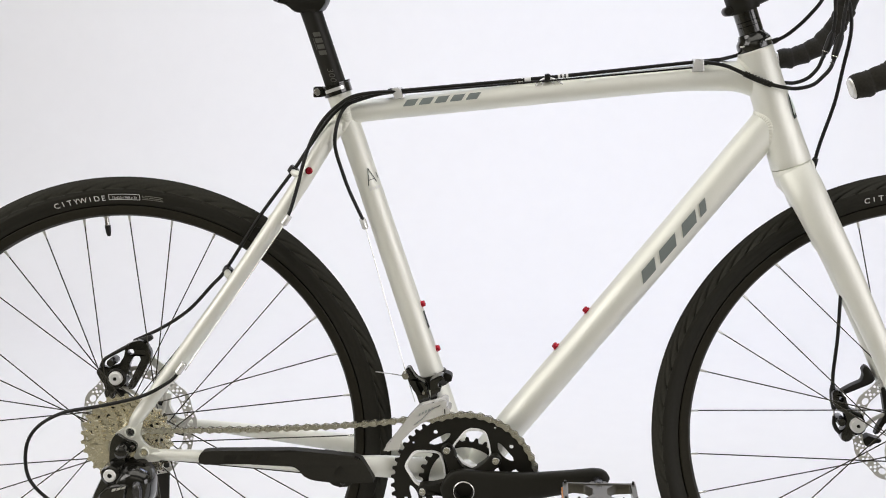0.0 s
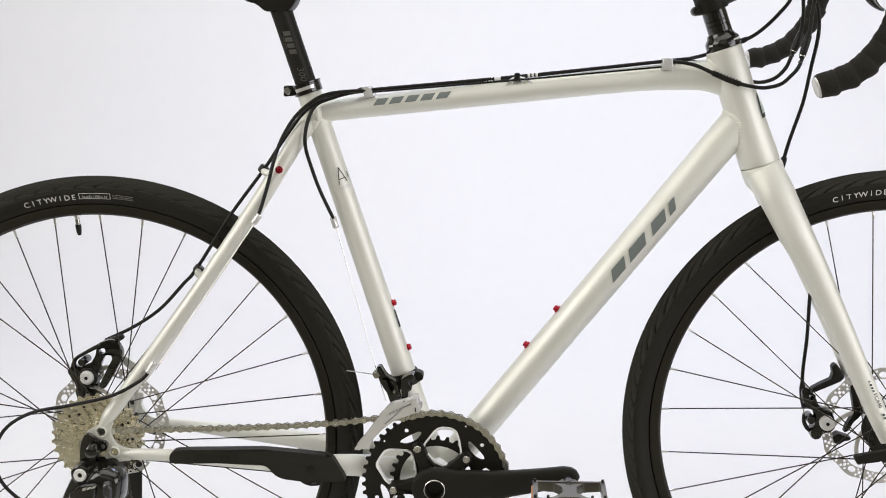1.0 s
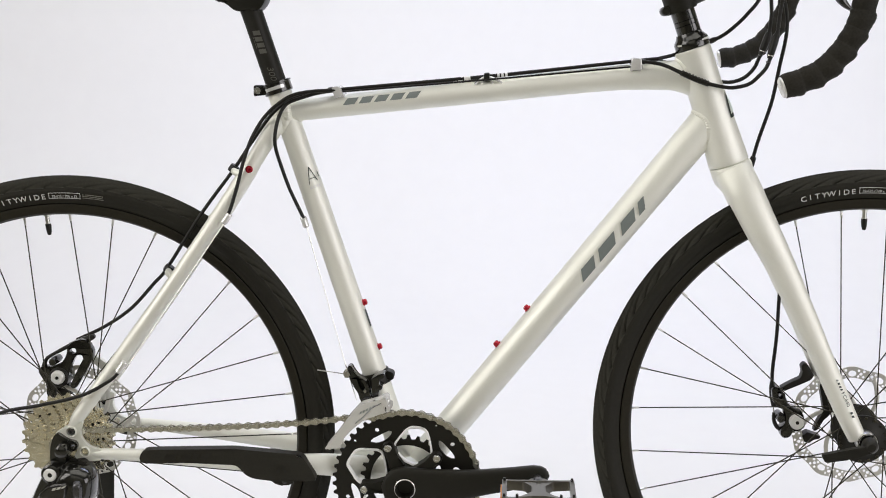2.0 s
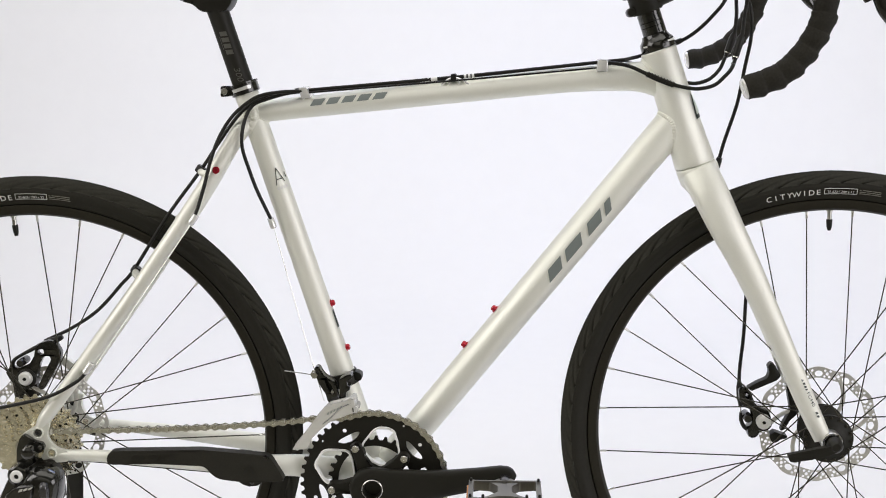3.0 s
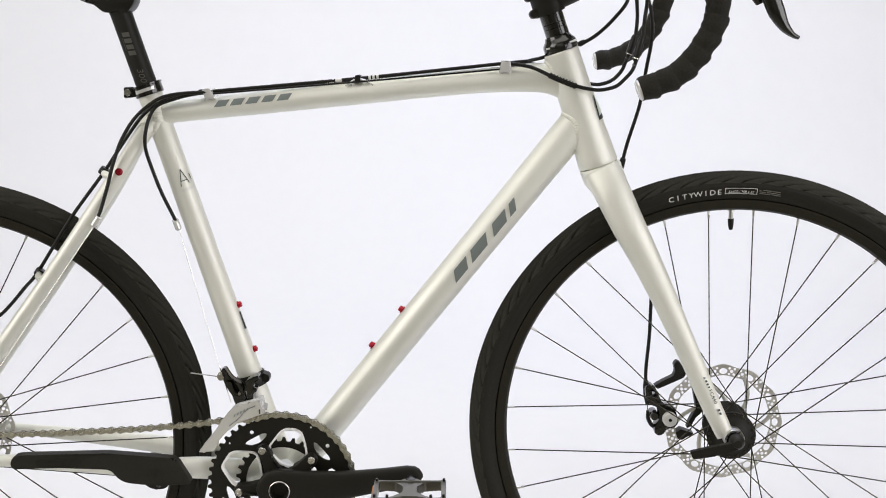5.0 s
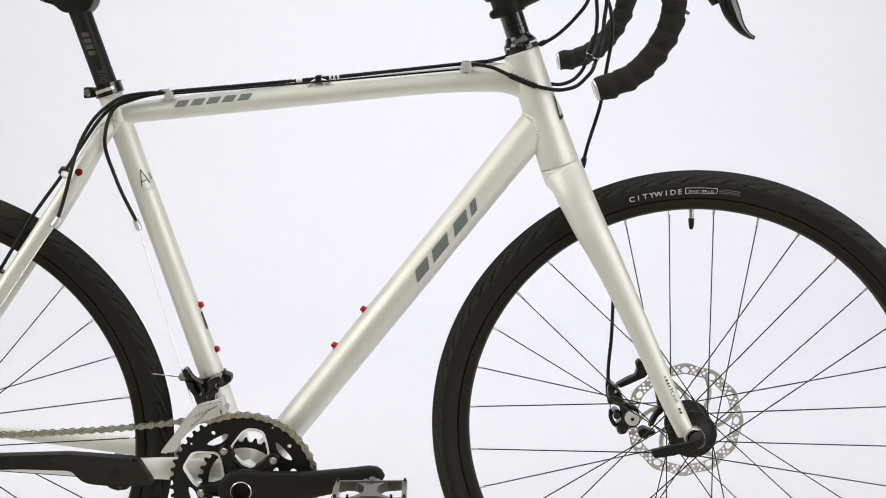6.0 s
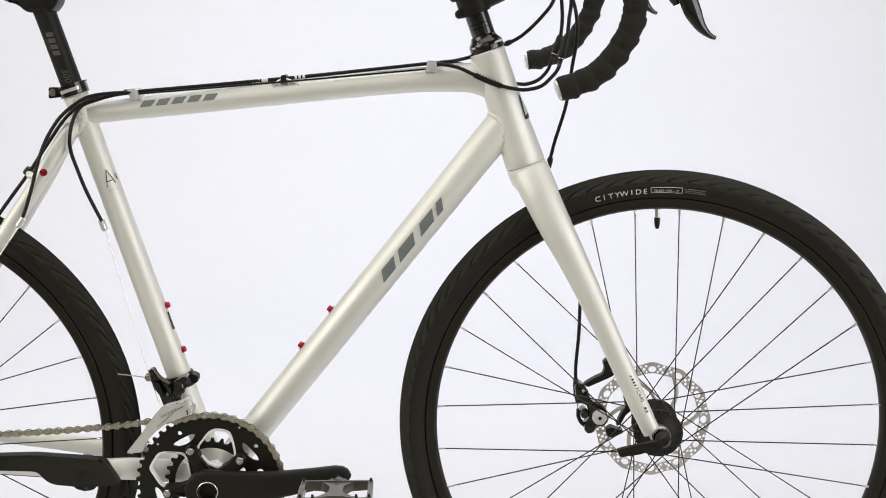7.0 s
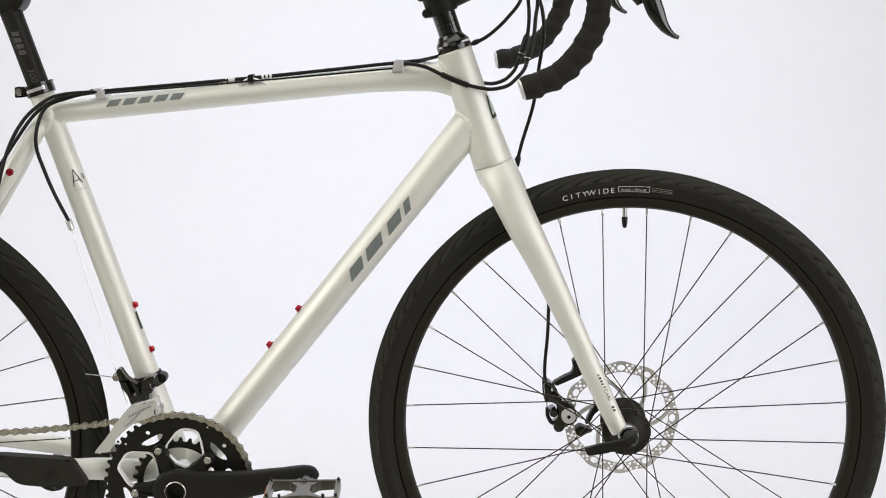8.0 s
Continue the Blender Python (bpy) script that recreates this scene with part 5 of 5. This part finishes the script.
    for k in range(3):
        x = -1.0430 + 0.0062 * k
        shaped("body_mark", [(x, 0.2915 + 0.0016 * k), (x + 0.0048, 0.2927 + 0.0016 * k), (x + 0.0068, 0.2965 + 0.0010 * k), (x + 0.0018, 0.2953 + 0.0010 * k)], -0.1086, -0.1060, ROTOR, rm)
    # cage and jockey wheels
    for y in (-0.0520, -0.0385):
        shaped("cage_plate", rounded([(-1.040, 0.262), (-1.018, 0.262), (-1.008, 0.170), (-0.992, 0.152), (-1.004, 0.140), (-1.026, 0.156), (-1.030, 0.220)], 0.006, 3), y - 0.0008, y + 0.0008, BLACK, rm)
    for x, z in ((-1.032, 0.247), (-1.010, 0.162)):
        shaped("jockey_wheel", [(x + a, z + b) for a, b in gear(11, 0.0225 * 0.85, 0.0026)], -0.0468, -0.0435, MATT, rm, [ring2(x, z, 0.004, 12)])
        turned("jockey_bolt", [(0.0, -0.0540), (0.004, -0.0540), (0.004, -0.0370), (0.0, -0.0370)], (x, 0, z), STEEL, rm, "", 12)


rear_mech()


def brakes():
    # rear caliper on the far side of the wheel, with its bracket
    body = [(-1.0585, 0.4487), (-1.0526, 0.4559), (-1.0389, 0.4599), (-1.0296, 0.4583), (-1.0225, 0.4441), (-1.0230, 0.4345), (-1.0309, 0.4201), (-1.0387, 0.4073), (-1.0492, 0.3912), (-1.0556, 0.3896), (-1.0585, 0.3944), (-1.0496, 0.4105), (-1.0435, 0.4217), (-1.0373, 0.4329), (-1.0401, 0.4392), (-1.0465, 0.4376), (-1.0517, 0.4296), (-1.0554, 0.4200), (-1.0594, 0.4072), (-1.0649, 0.3943), (-1.0747, 0.3894), (-1.0786, 0.3781), (-1.0898, 0.3764), (-1.0924, 0.3861), (-1.0888, 0.3942), (-1.0961, 0.4038), (-1.1018, 0.4150), (-1.0949, 0.4230), (-1.0807, 0.4215), (-1.0677, 0.4264), (-1.0607, 0.4376)]
    holes = [rounded([(-1.0547, 0.4463), (-1.0475, 0.4472), (-1.0463, 0.4416), (-1.0519, 0.4392), (-1.0557, 0.4424)], 0.0015, 2)]
    rb = shaped("rear_brake", rounded(body, 0.0028, 2), 0.0200, 0.0290, GLOSS, bicycle, holes, "black mechanical disc brake caliper", 0.0016)
    turned("caliper_barrel", [(0.0, 0.0170), (0.0120, 0.0170), (0.0138, 0.0185), (0.0140, 0.0420), (0.0, 0.0420)], (-1.0725, 0, 0.4065), BLACK, rb, "", 28)
    turned("pad_adjuster", [(0.0, 0.0140), (0.0022, 0.0140), (0.0026, 0.0115), (0.0072, 0.0112), (0.0090, 0.0125), (0.0096, 0.0140), (0.0096, 0.0180), (0.0, 0.0180)], (-1.0725, 0, 0.4075), KNOB, rb, "silver pad adjuster knob", 28)
    # Small black disc stands in for the shaded hole in the knob.
    turned("adjuster_socket_shade", [(0.0, 0.0108), (0.0024, 0.0108), (0.0024, 0.0130), (0.0, 0.0130)], (-1.0725, 0, 0.4075), HOUSING, rb, "", 6)
    turned("cable_bolt", [(0.0, 0.0150), (0.0042, 0.0150), (0.0054, 0.0165), (0.0056, 0.0400), (0.0, 0.0400)], (-1.0787, 0, 0.4287), GLOSS, rb, "", 16)
    tube("brake_arm", [(-1.0965, 0.0300, 0.4180), (-1.0925, 0.0300, 0.4290), (-1.0826, 0.0300, 0.4362), (-1.0563, 0.0300, 0.4499)], [0.0036, 0.0026, 0.0024, 0.0030], BLACK, rb, seg=10, n=5)
    tube("cable_boot", [(-1.0580, 0.0310, 0.4491), (-1.0440, 0.0310, 0.4545), (-1.0288, 0.0310, 0.4595), (-1.0230, 0.0310, 0.4625)], [0.0030, 0.0046, 0.0042, 0.0028], HOUSING, rb, seg=12, n=4)
    shaped("bracket", rounded([(-1.0302, 0.4350), (-1.0171, 0.4245), (-1.0032, 0.4141), (-1.0000, 0.3960), (-1.0093, 0.4030), (-1.0247, 0.4150), (-1.0330, 0.4236)], 0.004, 2), 0.0400, 0.0480, SILVER, rb, label="silver caliper bracket", bevel=0.0015)
    shaped("pad_holder", rounded([(-1.0960, 0.3960), (-1.0680, 0.4040), (-1.0600, 0.3780), (-1.0880, 0.3720)], 0.004, 2), 0.0340, 0.0440, BLACK, rb)
    # front caliper
    adapt = [(-0.0665, 0.4177), (-0.0619, 0.4230), (-0.0572, 0.4205), (-0.0480, 0.4046), (-0.0524, 0.3983), (-0.0679, 0.3921), (-0.0873, 0.3828), (-0.0927, 0.3877), (-0.0796, 0.3955), (-0.0664, 0.4017), (-0.0641, 0.4096)]
    fb = shaped("front_brake", rounded(adapt, 0.0022, 2), 0.0420, 0.0540, BLACK, bicycle, label="black mechanical disc brake caliper", bevel=0.0022)
    body = [(-0.1060, 0.3880), (-0.1013, 0.3925), (-0.0936, 0.3895), (-0.0873, 0.3803), (-0.0826, 0.3674), (-0.0764, 0.3625), (-0.0655, 0.3591), (-0.0608, 0.3493), (-0.0591, 0.3356), (-0.0653, 0.3295), (-0.0762, 0.3280), (-0.0777, 0.3215), (-0.0854, 0.3184), (-0.0917, 0.3220), (-0.0925, 0.3321), (-0.0871, 0.3401), (-0.0856, 0.3497), (-0.0888, 0.3594), (-0.0985, 0.3628), (-0.1045, 0.3726)]
    shaped("caliper_body", rounded(body, 0.003, 2), 0.0350, 0.0540, GLOSS, fb, [rounded([(-0.0951, 0.3820), (-0.0900, 0.3803), (-0.0918, 0.3752), (-0.0958, 0.3764)], 0.0012, 2)], "", 0.003)
    shaped("pad_holder", rounded([(-0.0625, 0.3222), (-0.0547, 0.3275), (-0.0453, 0.3240), (-0.0375, 0.3217), (-0.0390, 0.3180), (-0.0468, 0.3165), (-0.0530, 0.3118), (-0.0593, 0.3136)], 0.0015, 2), 0.0380, 0.0540, BLACK, fb, bevel=0.001)
    shaped("caliper_rail", rounded([(-0.0420, 0.3928), (-0.0374, 0.3959), (-0.0229, 0.3571), (-0.0291, 0.3500), (-0.0353, 0.3440), (-0.0420, 0.3310), (-0.0480, 0.3290), (-0.0446, 0.3400), (-0.0354, 0.3573)], 0.002, 2), 0.0370, 0.0480, BLACK, fb, bevel=0.001)
    turned("pad_adjuster", [(0.0, 0.0290), (0.0022, 0.0290), (0.0026, 0.0262), (0.0085, 0.0262), (0.0098, 0.0280), (0.0098, 0.0355), (0.0, 0.0355)], (-0.0720, 0, 0.3440), KNOB, fb, "silver pad adjuster knob", 28)
    # The knob's shaded hole, again as a black disc on its face.
    turned("adjuster_socket_shade", [(0.0, 0.0258), (0.0024, 0.0258), (0.0024, 0.0280), (0.0, 0.0280)], (-0.0720, 0, 0.3440), HOUSING, fb, "", 6)
    turned("cable_bolt", [(0.0, 0.0320), (0.0048, 0.0320), (0.0058, 0.034), (0.0058, 0.058), (0.0, 0.058)], (-0.0922, 0, 0.3475), GLOSS, fb, "", 16)
    tube("brake_arm", [(-0.1003, 0.0440, 0.3530), (-0.0996, 0.0440, 0.3425), (-0.0955, 0.0440, 0.3335), (-0.0905, 0.0440, 0.3290)], [0.0020, 0.0028, 0.0030, 0.0026], BLACK, fb, seg=10, n=4)
    tube("cable_wire", [(-0.1008, 0.0440, 0.3640), (-0.1003, 0.0440, 0.3530)], 0.0009, STEEL, fb, seg=6)
    tube("cable_boot", [(-0.1036, 0.0440, 0.3960), (-0.1030, 0.0440, 0.3870), (-0.1018, 0.0440, 0.3740), (-0.1006, 0.0440, 0.3617)], [0.0030, 0.0044, 0.0046, 0.0028], HOUSING, fb, seg=12, n=3)


brakes()


def cables():
    r = 0.0024
    # rear brake housing along the top tube, seatstay and to the caliper
    tube("brake_cable", [(-0.268, -0.006, 0.8288), (-0.298, -0.006, 0.8262), (-0.485, -0.006, 0.8090), (-0.675, -0.010, 0.7945), (-0.705, -0.014, 0.7915), (-0.734, -0.020, 0.7820), (-0.757, -0.022, 0.7650), (-0.784, -0.022, 0.7300), (-0.8085, -0.022, 0.6955), (-0.855, -0.022, 0.6360), (-0.9030, -0.018, 0.5660), (-0.925, -0.008, 0.5430), (-0.965, 0.014, 0.5040), (-1.010, 0.036, 0.4740), (-1.055, 0.050, 0.4520)], r, HOUSING, bicycle, "black brake cable housing", 10, 8)
    tube("shift_cable", [(-0.668, -0.018, 0.7945), (-0.702, -0.024, 0.7935), (-0.727, -0.029, 0.7895), (-0.746, -0.031, 0.7790), (-0.7645, -0.034, 0.7620), (-0.7805, -0.038, 0.7365), (-0.7915, -0.042, 0.7075), (-0.7985, -0.046, 0.6810), (-0.8070, -0.050, 0.6530), (-0.8120, -0.052, 0.6400)], r, HOUSING, bicycle, "black shift cable housing", 10, 8)
    tube("shift_cable", [(-0.668, -0.014, 0.7945), (-0.695, -0.018, 0.7915), (-0.7180, -0.022, 0.7855), (-0.7365, -0.027, 0.7780), (-0.7465, -0.031, 0.7620), (-0.7515, -0.034, 0.7400), (-0.7515, -0.032, 0.7215), (-0.7455, -0.028, 0.6970), (-0.7365, -0.024, 0.6680), (-0.7205, -0.022, 0.6310)], r, HOUSING, bicycle, "black shift cable housing", 10, 8)
    # bare lines with liners between the stops
    for y, z in ((-0.016, -0.0028), (0.004, -0.0020)):
        tube("cable_liner", [(-0.675, y, 0.7945 + z), (-0.485, y, 0.8080 + z), (-0.298, y, 0.8225 + z)], 0.0012, HOUSING, bicycle, "thin black cable liner", 8, 6)
    tube("bare_cable", [(-0.8165, -0.052, 0.6300), (-0.9500, -0.0685, 0.4420)], 0.0007, STEEL, bicycle, "bare steel cable", 6)
    tube("bare_cable", [(-0.7180, -0.020, 0.6220), (-0.6670, -0.034, 0.4300), (-0.6560, -0.035, 0.3920)], 0.0007, STEEL, bicycle, "bare steel cable", 6)
    tube("bare_cable", [(-0.6670, -0.036, 0.4270), (-0.6850, -0.040, 0.4310), (-0.7060, -0.042, 0.4345)], 0.0007, STEEL, bicycle, "", 6, 4)
    # loop to the rear derailleur
    tube("shift_cable", [(-0.9580, -0.0690, 0.4400), (-0.9720, -0.0720, 0.4270), (-1.0080, -0.0760, 0.4090), (-1.0620, -0.0780, 0.3965), (-1.1125, -0.0790, 0.3870), (-1.1480, -0.0800, 0.3670), (-1.1640, -0.0810, 0.3380), (-1.1620, -0.0820, 0.2980), (-1.1330, -0.0840, 0.2680), (-1.0950, -0.0860, 0.2560)], r, HOUSING, bicycle, "black shift cable loop", 10, 8)
    # front: past the head tube and up to the bar
    a = tube("shift_cable", [(-0.300, -0.016, 0.8240), (-0.2891, -0.018, 0.8258), (-0.2643, -0.022, 0.8215), (-0.2425, -0.028, 0.8117), (-0.2255, -0.029, 0.8038), (-0.2107, -0.030, 0.7985), (-0.1937, -0.030, 0.7943), (-0.1781, -0.030, 0.7927), (-0.1596, -0.030, 0.7967), (-0.1475, -0.030, 0.8065), (-0.1368, -0.030, 0.8204), (-0.1291, -0.030, 0.8504), (-0.1263, -0.030, 0.8594), (-0.1242, -0.031, 0.8816), (-0.1222, -0.034, 0.9023), (-0.128, -0.060, 0.938), (-0.150, -0.110, 0.942)], r, HOUSING, bicycle, "black shift cable housing", 10, 6)
    b = tube("shift_cable", [(-0.300, 0.004, 0.8245), (-0.2893, 0.002, 0.8255), (-0.2713, 0.008, 0.8253), (-0.2534, 0.018, 0.8229), (-0.2350, 0.028, 0.8120), (-0.2100, 0.030, 0.8020), (-0.1864, 0.012, 0.7986), (-0.1741, 0.002, 0.7985), (-0.1596, -0.001, 0.8040), (-0.1487, -0.004, 0.8154), (-0.1438, -0.008, 0.8277), (-0.1345, -0.010, 0.8523), (-0.1323, -0.011, 0.8622), (-0.1309, -0.013, 0.8818), (-0.1324, -0.016, 0.9028), (-0.138, -0.040, 0.938), (-0.152, -0.080, 0.946)], r, HOUSING, bicycle, "black shift cable housing", 10, 6)
    d = tube("brake_cable", [(-0.268, -0.006, 0.8288), (-0.2462, 0.004, 0.8335), (-0.2250, 0.022, 0.8410), (-0.1997, 0.0225, 0.8492), (-0.1840, 0.022, 0.8565), (-0.1690, 0.021, 0.8680), (-0.1545, 0.020, 0.8825), (-0.1400, 0.020, 0.9010), (-0.1330, 0.034, 0.9240), (-0.140, 0.070, 0.946), (-0.152, 0.110, 0.956)], r, HOUSING, bicycle, "black brake cable housing", 10, 6)
    tube("cable_ferrule", [(-0.2005, 0.0225, 0.8489), (-0.1965, 0.0225, 0.8505), (-0.1925, 0.0224, 0.8525)], [0.0034, 0.0036, 0.0030], HOUSING, d, "", 12, 2)
    sl = tube("cable_sleeve", [(-0.2425, -0.0285, 0.8117), (-0.2255, -0.0295, 0.8038), (-0.2085, -0.0302, 0.7975)], 0.0033, MATT, a, "ribbed black sleeve", 12, 4)
    for k in range(9):
        q = Vector((-0.2425, -0.0285, 0.8117)).lerp(Vector((-0.2085, -0.0302, 0.7975)), (k + 0.5) / 9)
        tube("rib", [q - Vector((0.0006, 0, -0.0003)), q + Vector((0.0006, 0, -0.0003))], 0.0040, MATT, sl, seg=12)
    for host, line in ((a, ((-0.1352, -0.030, 0.8275), (-0.1335, -0.030, 0.8340), (-0.1302, -0.030, 0.8460), (-0.1280, -0.030, 0.8540), (-0.1268, -0.030, 0.8580))), (b, ((-0.1412, -0.0088, 0.8340), (-0.1395, -0.0090, 0.8385), (-0.1365, -0.0095, 0.8470), (-0.1338, -0.0100, 0.8560), (-0.1328, -0.0105, 0.8600)))):
        tube("inline_adjuster", list(line), [0.0030, 0.0044, 0.0048, 0.0044, 0.0030], HOUSING, host, "black inline adjuster", 14, 3)
        p, q = Vector(line[0]), Vector(line[1])
        tube("adjuster_ring", [p.lerp(q, 0.5), p.lerp(q, 0.68)], 0.0044, STEEL, host, "", 14)
        tube("adjuster_ring", [p.lerp(q, -0.8), p.lerp(q, -0.55)], 0.0029, GUNMETAL, host, "", 12)
    # front brake
    c = tube("brake_cable", [(-0.150, -0.070, 0.9480), (-0.128, -0.035, 0.9300), (-0.1184, -0.020, 0.9024), (-0.1148, -0.020, 0.8885), (-0.1126, -0.019, 0.8676), (-0.1139, -0.016, 0.8466), (-0.1178, -0.008, 0.8185), (-0.1215, 0.006, 0.7815), (-0.1256, 0.014, 0.7594), (-0.1366, 0.018, 0.7229), (-0.1432, 0.020, 0.6960)], r, HOUSING, bicycle, "black front brake cable housing", 10, 8)
    tube("cable_grommet", [(-0.1415, 0.0195, 0.7020), (-0.1432, 0.0200, 0.6960), (-0.1445, 0.0205, 0.6890)], [0.0036, 0.0042, 0.0036], HOUSING, c, "", 10, 2)
    tube("brake_cable", [(-0.0960, 0.0470, 0.5300), (-0.0985, 0.0420, 0.5100), (-0.1000, 0.0420, 0.4600), (-0.1036, 0.0430, 0.4150), (-0.1036, 0.0440, 0.3900)], r, HOUSING, bicycle, "black front brake cable housing", 10, 6)
    # stops and guides
    def stop(p, d, long, rr, mat, label):
        turned("cable_stop", [(0.0, -long / 2), (rr * 0.9, -long / 2), (rr, -long / 2 + 0.001), (rr, long / 2 - 0.002), (rr * 0.6, long / 2), (0.0, long / 2)], p, mat, bicycle, label, 14, around(d))
    for x, z, shape in ((-0.674, 0.7930, ((-0.6800, 0.7985), (-0.6695, 0.7990), (-0.6640, 0.7860), (-0.6760, 0.7840))), (-0.297, 0.8235, ((-0.3046, 0.8140), (-0.2895, 0.8145), (-0.2898, 0.8295), (-0.3011, 0.8300)))):
        bm = bmesh.new()
        plate(bm, rounded(shape, 0.002, 3), -0.0215, 0.0120, bevel=0.0012)
        st = part("cable_stop", bm, CLEAR, bicycle, "bright silver triple cable stop")
        for y in (-0.016, -0.005, 0.005):
            turned("ferrule", [(0.0, -0.0110), (0.0030, -0.0110), (0.0032, -0.0100), (0.0032, -0.0065), (0.0, -0.0065)] if x < -0.5 else [(0.0, 0.0065), (0.0032, 0.0065), (0.0032, 0.0105), (0.0030, 0.0115), (0.0, 0.0115)], (x, y, z + 0.0015 + (0.0 if x < -0.5 else 0.0005)), HOUSING, st, "", 12, "X")
    # guide with a black tie half way along the top tube
    gd = tube("cable_guide", [(-0.4985, -0.013, 0.8000), (-0.4910, -0.013, 0.8060), (-0.4840, -0.013, 0.8085), (-0.4747, -0.013, 0.8072), (-0.4640, -0.013, 0.8010)], [(0.0030, 0.0012), (0.0026, 0.0014), (0.0026, 0.0014), (0.0026, 0.0014), (0.0030, 0.0012)], CLEAR, bicycle, "silver cable guide", 10, 3)
    tube("guide_leg", [(-0.4905, -0.010, 0.8005), (-0.4860, -0.010, 0.8060), (-0.4800, -0.010, 0.8060), (-0.4755, -0.010, 0.8010)], (0.0050, 0.0011), CLEAR, gd, "", 10, 3)
    bm = bmesh.new()
    plate(bm, rounded([(-0.4868, 0.8050), (-0.4798, 0.8052), (-0.4796, 0.8131), (-0.4820, 0.8140), (-0.4866, 0.8132)], 0.0008, 2), -0.0165, 0.0060, bevel=0.0006)
    part("cable_tie", bm, HOUSING, gd, "black cable tie")
    for x0, ww in ((-0.526, 0.004), (-0.520, 0.006), (-0.512, 0.008), (-0.470, 0.003), (-0.465, 0.003), (-0.460, 0.003)):
        tube("cable_print", [(x0, -0.0062, 0.8090 + (x0 + 0.485) * 0.082), (x0 + ww, -0.0062, 0.8090 + (x0 + ww + 0.485) * 0.082)], 0.00255, PRINT, gd, "", 10)
    stop((-0.8145, -0.0515, 0.6350), (-0.58, -0.08, -0.81), 0.0150, 0.0044, CLEAR, "bright silver cable stop")
    stop((-0.7195, -0.0200, 0.6255), (0.30, 0, -0.95), 0.0150, 0.0042, CLEAR, "bright silver cable stop")
    stop((-0.9560, -0.0685, 0.4445), (-0.58, -0.08, -0.81), 0.0170, 0.0046, CLEAR, "bright silver cable stop")
    for x, y, z, sx in ((-0.8080, -0.0255, 0.6945, -0.034), (-0.8990, -0.0260, 0.5640, -0.047)):
        gd = tube("stay_guide", [(x + 0.010, sx, z - 0.004), (x + 0.002, (y + sx) / 2, z - 0.002), (x - 0.001, y + 0.004, z)], [0.0050, 0.0046, 0.0040], SILVER, bicycle, "silver cable guide on the stay", 12, 3)
        turned("cable_tie", [(0.0, -0.0048), (0.0060, -0.0048), (0.0066, -0.003), (0.0066, 0.003), (0.0060, 0.0048), (0.0, 0.0048)], (x - 0.001, y + 0.004, z + 0.001), HOUSING, gd, "black clip", 12, around((0.6, 0, 0.8)))


cables()


# the stand that holds the bicycle by its far rear stay
def stand():
    bm = bmesh.new()
    sweep(bm, [(-1.079, 0.105, -0.004), (-1.072, 0.105, 0.02), (-1.0430, 0.092, 0.205), (-1.0385, 0.090, 0.255), (-1.0345, 0.088, 0.330), (-1.0330, 0.087, 0.385)], [(0.0025, 0.016), (0.0025, 0.0150), (0.0025, 0.0125), (0.0025, 0.0118), (0.0025, 0.0060), (0.0025, 0.0045)], 12)
    up = part("upright", bm, BLACK)
    st = tagged(new("bicycle_stand"), "flat black steel display stand hooked under the rear stay", "stand")
    up.parent = st
    tube("hook", [(-1.0335, 0.089, 0.345), (-1.020, 0.080, 0.318), (-1.000, 0.068, 0.3130), (-0.985, 0.058, 0.3170)], 0.0035, BLACK, st, seg=10, n=4)
    tube("foot", [(-1.25, 0.105, 0.005), (-1.075, 0.105, 0.005), (-0.90, 0.105, 0.005)], 0.009, BLACK, st, seg=14)
    tube("foot", [(-1.25, 0.105, 0.005), (-1.27, 0.22, 0.005), (-1.25, 0.36, 0.005)], 0.009, BLACK, st, seg=14, n=5)
    tube("foot", [(-0.90, 0.105, 0.005), (-0.88, 0.22, 0.005), (-0.90, 0.36, 0.005)], 0.009, BLACK, st, seg=14, n=5)


stand()
